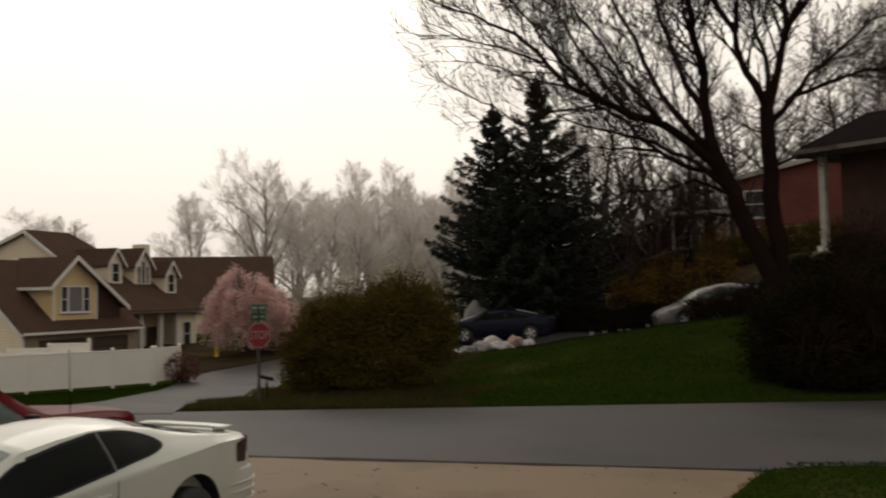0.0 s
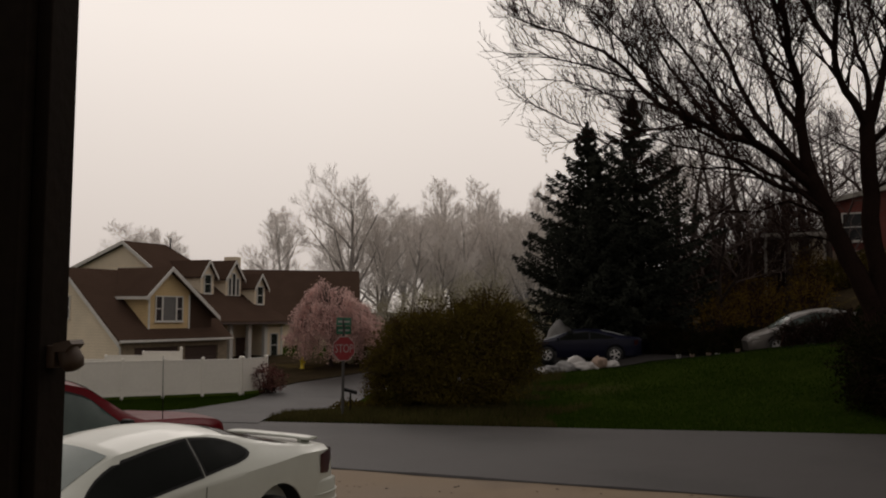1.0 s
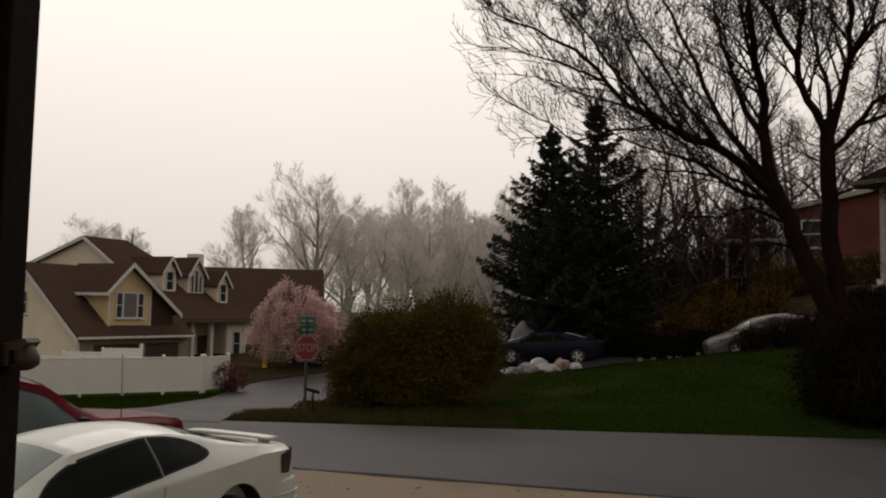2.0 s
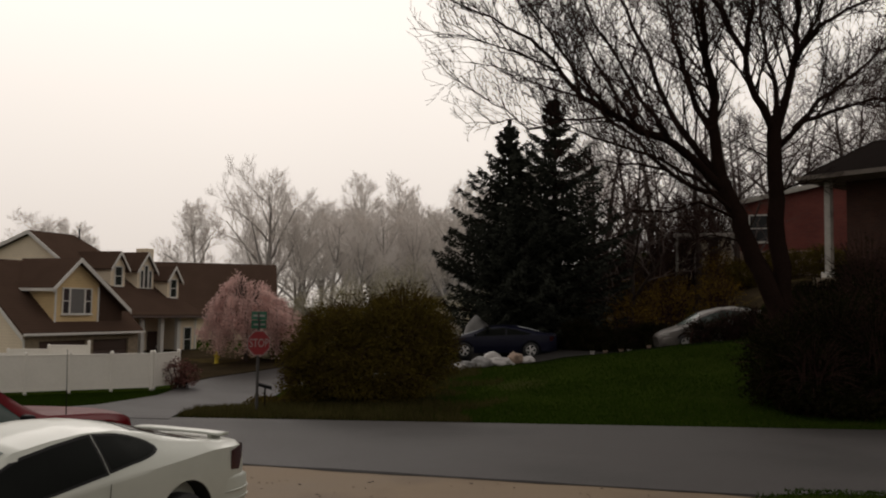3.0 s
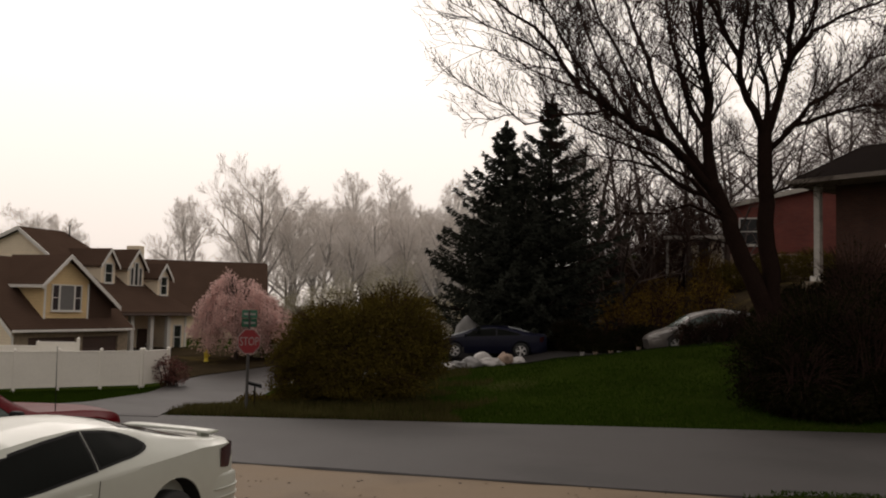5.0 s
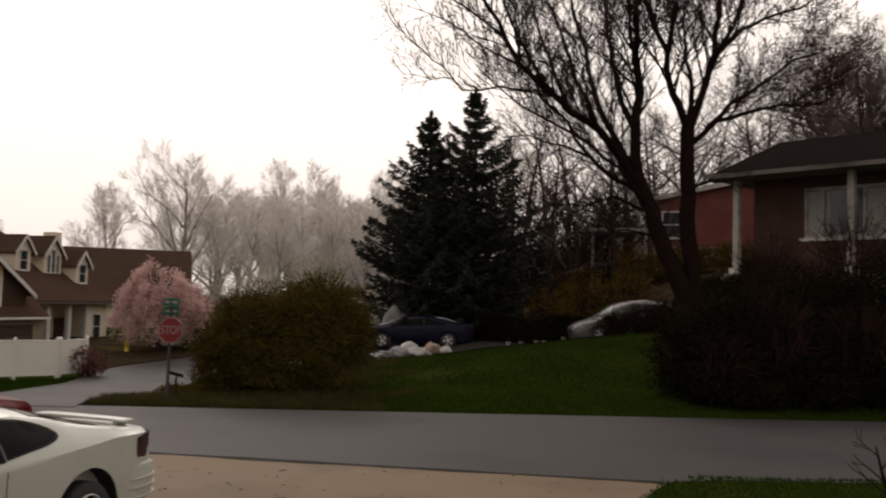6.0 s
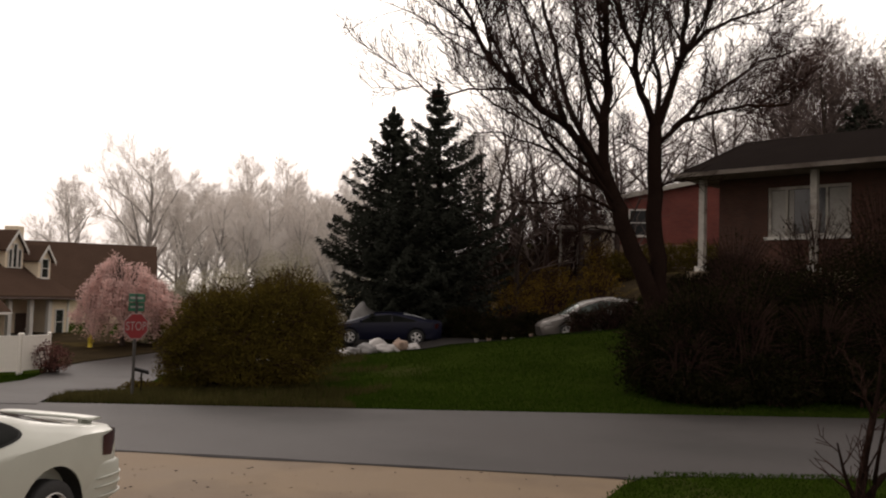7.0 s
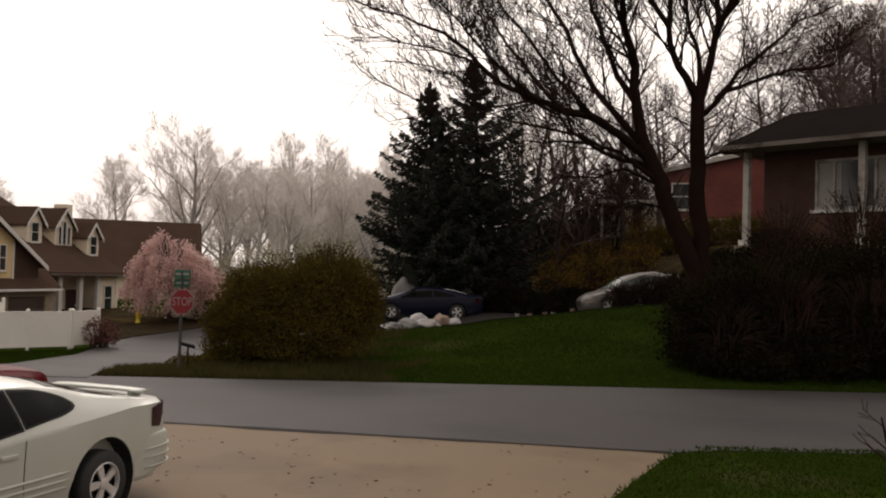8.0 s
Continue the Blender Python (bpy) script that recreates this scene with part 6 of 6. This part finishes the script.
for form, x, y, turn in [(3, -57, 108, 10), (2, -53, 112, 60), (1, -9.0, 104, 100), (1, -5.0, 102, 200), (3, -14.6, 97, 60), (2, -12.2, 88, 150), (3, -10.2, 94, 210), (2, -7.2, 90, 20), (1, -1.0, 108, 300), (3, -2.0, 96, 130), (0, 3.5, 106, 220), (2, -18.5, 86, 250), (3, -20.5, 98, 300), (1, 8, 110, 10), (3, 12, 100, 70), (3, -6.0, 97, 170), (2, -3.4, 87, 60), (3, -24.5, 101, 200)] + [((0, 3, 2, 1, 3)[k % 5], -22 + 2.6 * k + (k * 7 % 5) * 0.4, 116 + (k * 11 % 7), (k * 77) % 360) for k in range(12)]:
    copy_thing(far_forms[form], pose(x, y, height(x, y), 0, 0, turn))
# the twigs of these young trees take the haze-paled colour too
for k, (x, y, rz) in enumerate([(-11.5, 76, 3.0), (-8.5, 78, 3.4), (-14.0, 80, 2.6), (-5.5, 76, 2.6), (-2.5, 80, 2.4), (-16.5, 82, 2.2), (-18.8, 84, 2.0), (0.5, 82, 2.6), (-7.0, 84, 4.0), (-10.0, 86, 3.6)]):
    shrub("young_tree", pose(x, y, height(x, y)), 120 + k, [(0, 0, rz, 1.7, 1.5, rz * 0.95)], M["springleaf"], 2600, 0.07, "young tree with thin pale spring leaves", "young trees down the street", stems=30, whips=60, shell=0.2, twig=M["twig_hazed"])

# hillside woods behind the drive and the brick house
hill_forms = [bare_tree("tree", pose(8.0, 47, height(8, 47)), 201, 12.5, 0.2, M["bark_mid"], M["twig_mid"], "leafless grey-brown tree on the hillside", 11, (6, 5, 5), 3, 0.55, 0.25, "hillside woods", least=0.008),
              bare_tree("tree", pose(25.5, 52, height(25.5, 52)), 202, 14.0, 0.26, M["bark_mid"], M["twig_mid"], "leafless grey-brown tree on the hillside", 13, (7, 7, 6, 4), 4, 0.55, 0.3, "hillside woods", least=0.008),
              bare_tree("tree", pose(16.0, 56, height(16, 56)), 203, 10.0, 0.16, M["bark_mid"], M["twig_mid"], "leafless grey-brown tree on the hillside", 12, (6, 5, 5), 3, 0.65, 0.12, "hillside woods", least=0.008, up=(0.4, 1.1)),
              bare_tree("tree", pose(29.0, 50, height(29, 50)), 204, 12.0, 0.2, M["bark_mid"], M["twig_mid"], "leafless grey-brown tree thick with twigs on the hillside", 14, (7, 7, 6, 4), 4, 0.65, 0.12, "hillside woods", least=0.008, up=(0.4, 1.1))]
rh = random.Random(44)
for form, x, y in [(0, 5.8, 44), (2, 7.0, 41.5), (1, 9.5, 49), (0, 10.8, 45), (2, 9.0, 44), (2, 12.5, 44), (1, 14.5, 57), (0, 17.5, 52), (1, 19, 58), (2, 20.5, 50), (0, 22.5, 55), (1, 24.5, 49), (2, 26.5, 54), (0, 28.5, 48), (1, 6.5, 54), (2, 4.5, 50), (1, 30, 56), (0, 23.5, 44), (2, 26.0, 42), (2, 21, 60), (2, 11.0, 55), (2, 14.0, 50), (2, 7.5, 47.5), (2, 12.8, 49.5), (2, 24, 47), (2, 28, 46), (1, 27, 50), (2, 31.5, 49), (1, 33, 53), (2, 30.5, 44.5), (2, 22.0, 47.5), (1, 35.5, 50)]:
    pick = form % 2 * -1 + form if x < 19.5 else (1 if form == 1 else 3)
    copy_thing(hill_forms[pick], pose(x, y, height(x, y), 0, 0, rh.uniform(0, 360)))

# brown undergrowth below the hillside trees
young = bare_tree("young_tree", pose(7.0, 46, height(7, 46)), 211, 5.6, 0.09, M["bark"], M["twig"], "young leafless brown tree in the hillside thicket", 14, (7, 7, 6, 4), 4, 0.65, 0.08, "hillside thicket", least=0.007, up=(0.4, 1.1), reach=(0.34, 0.48))
for x, y in [(5.2, 45), (8.6, 46.5), (10.2, 48), (11.6, 49.5), (6.3, 49.5), (8.2, 50.5), (13.4, 53), (9.8, 44.0), (4.2, 46.5), (15.5, 52), (11.0, 53)]:
    copy_thing(young, pose(x, y, height(x, y), 0, 0, rh.uniform(0, 360)))

# dark evergreens above the brick house
for x, y, tall in ((23.6, 40.8, 8.6), (26.2, 42.0, 10.2)):
    spruce("spruce_tree", pose(x, y, height(x, y)), int(x), tall, 2.6, "dark spruce standing behind the brick house")

# the small tree near the porch
sapling = bare_tree("sapling", pose(4.4, 7.0, 0.02), 305, 2.7, 0.07, M["bark"], M["twig"], "small bare ornamental tree beside the driveway", 6, (5, 4, 4), 3, 0.5, 0.28, lean=0.01, up=(1.1, 1.9), reach=(0.16, 0.24), split=True)
for pts, r0 in (([(0.0, 0.0, 0.25), (0.1, 0.0, 0.8), (0.3, 0.0, 1.07), (0.55, -0.05, 1.18), (0.95, -0.1, 1.12)], 0.04), ([(0.22, 0.0, 1.0), (0.3, 0.05, 1.3), (0.36, 0.05, 1.6), (0.55, 0.0, 1.85)], 0.02), ([(0.1, 0.0, 0.75), (0.14, -0.05, 1.15), (0.28, -0.1, 1.45)], 0.015)):
    tubed("stem", pts, [r0 * (1 - 0.7 * i / (len(pts) - 1)) for i in range(len(pts))], M["bark"], sapling)


# ---- grass and litter ----
def blades(name, spots, tall, label, seed, mat="grass"):
    r = random.Random(seed)
    gvs, gfs = [], []
    for x, y, z in spots:
        c = r.uniform(0, math.pi)
        dx, dy, h = math.cos(c) * 0.012, math.sin(c) * 0.012, tall * r.uniform(0.5, 1.3)
        k = len(gvs)
        gvs += [(x - dx, y - dy, z), (x + dx, y + dy, z), (x + r.uniform(-0.04, 0.04), y + r.uniform(-0.04, 0.04), z + h)]
        gfs.append((k, k + 1, k + 2))
    tagged(new(name, mesh_of(name, gvs, gfs, M[mat])), label, "grass", kind="stuff")


rg = random.Random(9)
spots = []
while len(spots) < 90000:
    x, y = rg.uniform(-7.5, 13), far_edge(0) + (rg.random() ** 1.4) * 12.0
    if y < far_edge(x) - 0.05 or x < street_right(y) + 0.1 or y > 31.7:
        continue
    spots.append((x, y, height(x, y) - 0.03))
dry = [p for p in spots if p[0] < -0.5 + 2.2 * noise.noise((p[0] * 0.7, p[1] * 0.7, 5)) and rg.random() < 0.75]
gone = set(dry)
blades("lawn_grass", [p for p in spots if p not in gone], 0.07, "wet green lawn grass on the bank", 1)
blades("dry_grass", dry, 0.16, "dead tan grass and weeds round the bush and sign", 4, "dry_grass")
spots = []
while len(spots) < 45000:
    x, y = rg.uniform(1, 12), rg.uniform(5.5, 12.5)
    if x < drive_right(y) + rg.uniform(-0.06, 0.05) or (y > 12.1 and x < 4.4):
        continue
    spots.append((x, y, 0.045))
blades("front_grass", spots, 0.045, "wet green grass beside the driveway", 2)
spots = []
while len(spots) < 30000:
    x, y = rg.uniform(-30, -14.2), rg.uniform(29, 41.5)
    if x > street_left(y) - 0.1 or y > 41 - (-15.6 - x) * 0.81:
        continue
    spots.append((x, y, height(x, y) - 0.03))
blades("verge_grass", spots, 0.12, "rough green grass on the verge below the fence", 3)
lv, lf = [], []
for k in range(170):
    x, y = rg.uniform(-3.5, 3.0), rg.uniform(6.5, 12.6)
    if x > drive_right(y):
        continue
    c, s = rg.uniform(0, 6.28), rg.uniform(0.015, 0.04)
    i = len(lv)
    lv += [(x + s * math.cos(c), y + s * math.sin(c), 0.006), (x + s * 0.4 * math.cos(c + 1.6), y + s * 0.4 * math.sin(c + 1.6), 0.014), (x - s * math.cos(c), y - s * math.sin(c), 0.008), (x - s * 0.4 * math.cos(c + 1.6), y - s * 0.4 * math.sin(c + 1.6), 0.005)]
    lf.append((i, i + 1, i + 2, i + 3))
tagged(new("leaf_litter", mesh_of("leaf_litter", lv, lf, M["brown_wood"])), "scattered wet dead leaves on the driveway", "leaf litter", kind="stuff")

# ---- the porch that the camera stands on ----
tagged(part("porch_floor", boxed(-1.9, 3.0, -2.5, 1.1, 0.0, 0.95), M["concrete"]), "concrete porch floor", "porch floor", kind="structure")
tagged(part("wall_south", boxed(-1.9, 3.0, -2.7, -2.5, 0.0, 3.7), M["brick"]), "brick house wall behind the porch", "wall", kind="structure")
tagged(part("porch_ceiling", boxed(-1.9, 3.0, -2.7, 0.9, 3.7, 3.85), M["brown_wood"]), "brown board porch ceiling", "ceiling", kind="structure")
jamb = thing("porch_post", pose(-1.285, 1.8, 0), "dark brown painted timber post at the edge of the porch", "post")
part("edge_board", boxed(-0.045, 0.0, 0.0, 0.14, 0, 4.4, bevel=0.004), M["brown_wood"], jamb)
part("face_board", boxed(-0.40, -0.047, -0.05, 0.14, 0, 4.4, bevel=0.006), M["brown_wood"], jamb)
lamp = thing("outdoor_lamp", pose(-1.272, 1.86, 2.398), "small bronze hooded floodlight fixed to the porch post", "lamp")
part("bracket", boxed(-0.013, 0.014, -0.03, 0.03, -0.035, 0.03, bevel=0.004), M["bronze"], lamp, "bronze mounting plate")
part("housing", lathe(bmesh.new(), [(0.018, -0.03), (0.03, -0.02), (0.034, 0.02), (0.026, 0.04), (0.012, 0.045)], pose(0.045, 0, 0.0, 0, 155, 0), 14), M["bronze"], lamp, "bronze housing", True)
bm = bmesh.new()
prism(bm, [(0.012, -0.035, 0.035), (0.06, -0.035, 0.046), (0.07, -0.035, 0.034), (0.05, -0.035, 0.012), (0.015, -0.035, 0.012)], (0, 0.07, 0))
part("hood", bm, M["bronze"], lamp, "bronze hood")


# ---- what moves: the limbs of the big tree in the gusts ----
GUST = [(0, -4), (0.5, -4.5), (1, -4), (1.6, -3), (2.5, -1.6), (3, -1), (3.5, 0), (4, 0.5), (4.7, 2.2), (5.3, 4), (5.5, 5), (6, 9), (6.5, 10), (7, 9.5), (7.3, 3.5), (7.6, -5), (8, -9.5)]
DROOP = [(0, -6), (0.5, -7), (1, -7), (1.6, -6), (2.5, -4), (3, -2), (3.5, 0), (4, 0), (4.7, -2), (5.3, -4), (5.5, -2), (6, 6), (6.5, 11), (7, -2), (7.3, -9), (7.6, -9), (8, -10)]


SPRUCE_LEAN = [(0, -2.2), (0.5, -1.2), (1, -0.4), (1.7, -0.8), (2.5, -1.0), (3, 0.2), (3.5, 1.2), (4, 1.2), (4.8, 1.4), (5.5, 1.5), (6, 0.2), (6.5, -1.2), (7, -1.5), (7.5, -1.7), (8, -2.4)]


def motions():
    for ob in SPRUCES:
        x, y, z = ob.location
        walk(ob, [(t, pose(x, y, z, 0, a, 0)) for t, a in SPRUCE_LEAN])
    for ob, at, (share, gust) in SWAY:
        rows = []
        for (t, a), (_, b) in zip(GUST, DROOP):
            angle = share * a if gust == 0 else b - a
            rows.append((t, pose(at.x, at.y, at.z, 0, angle, 0)))
        walk(ob, rows)


motions()
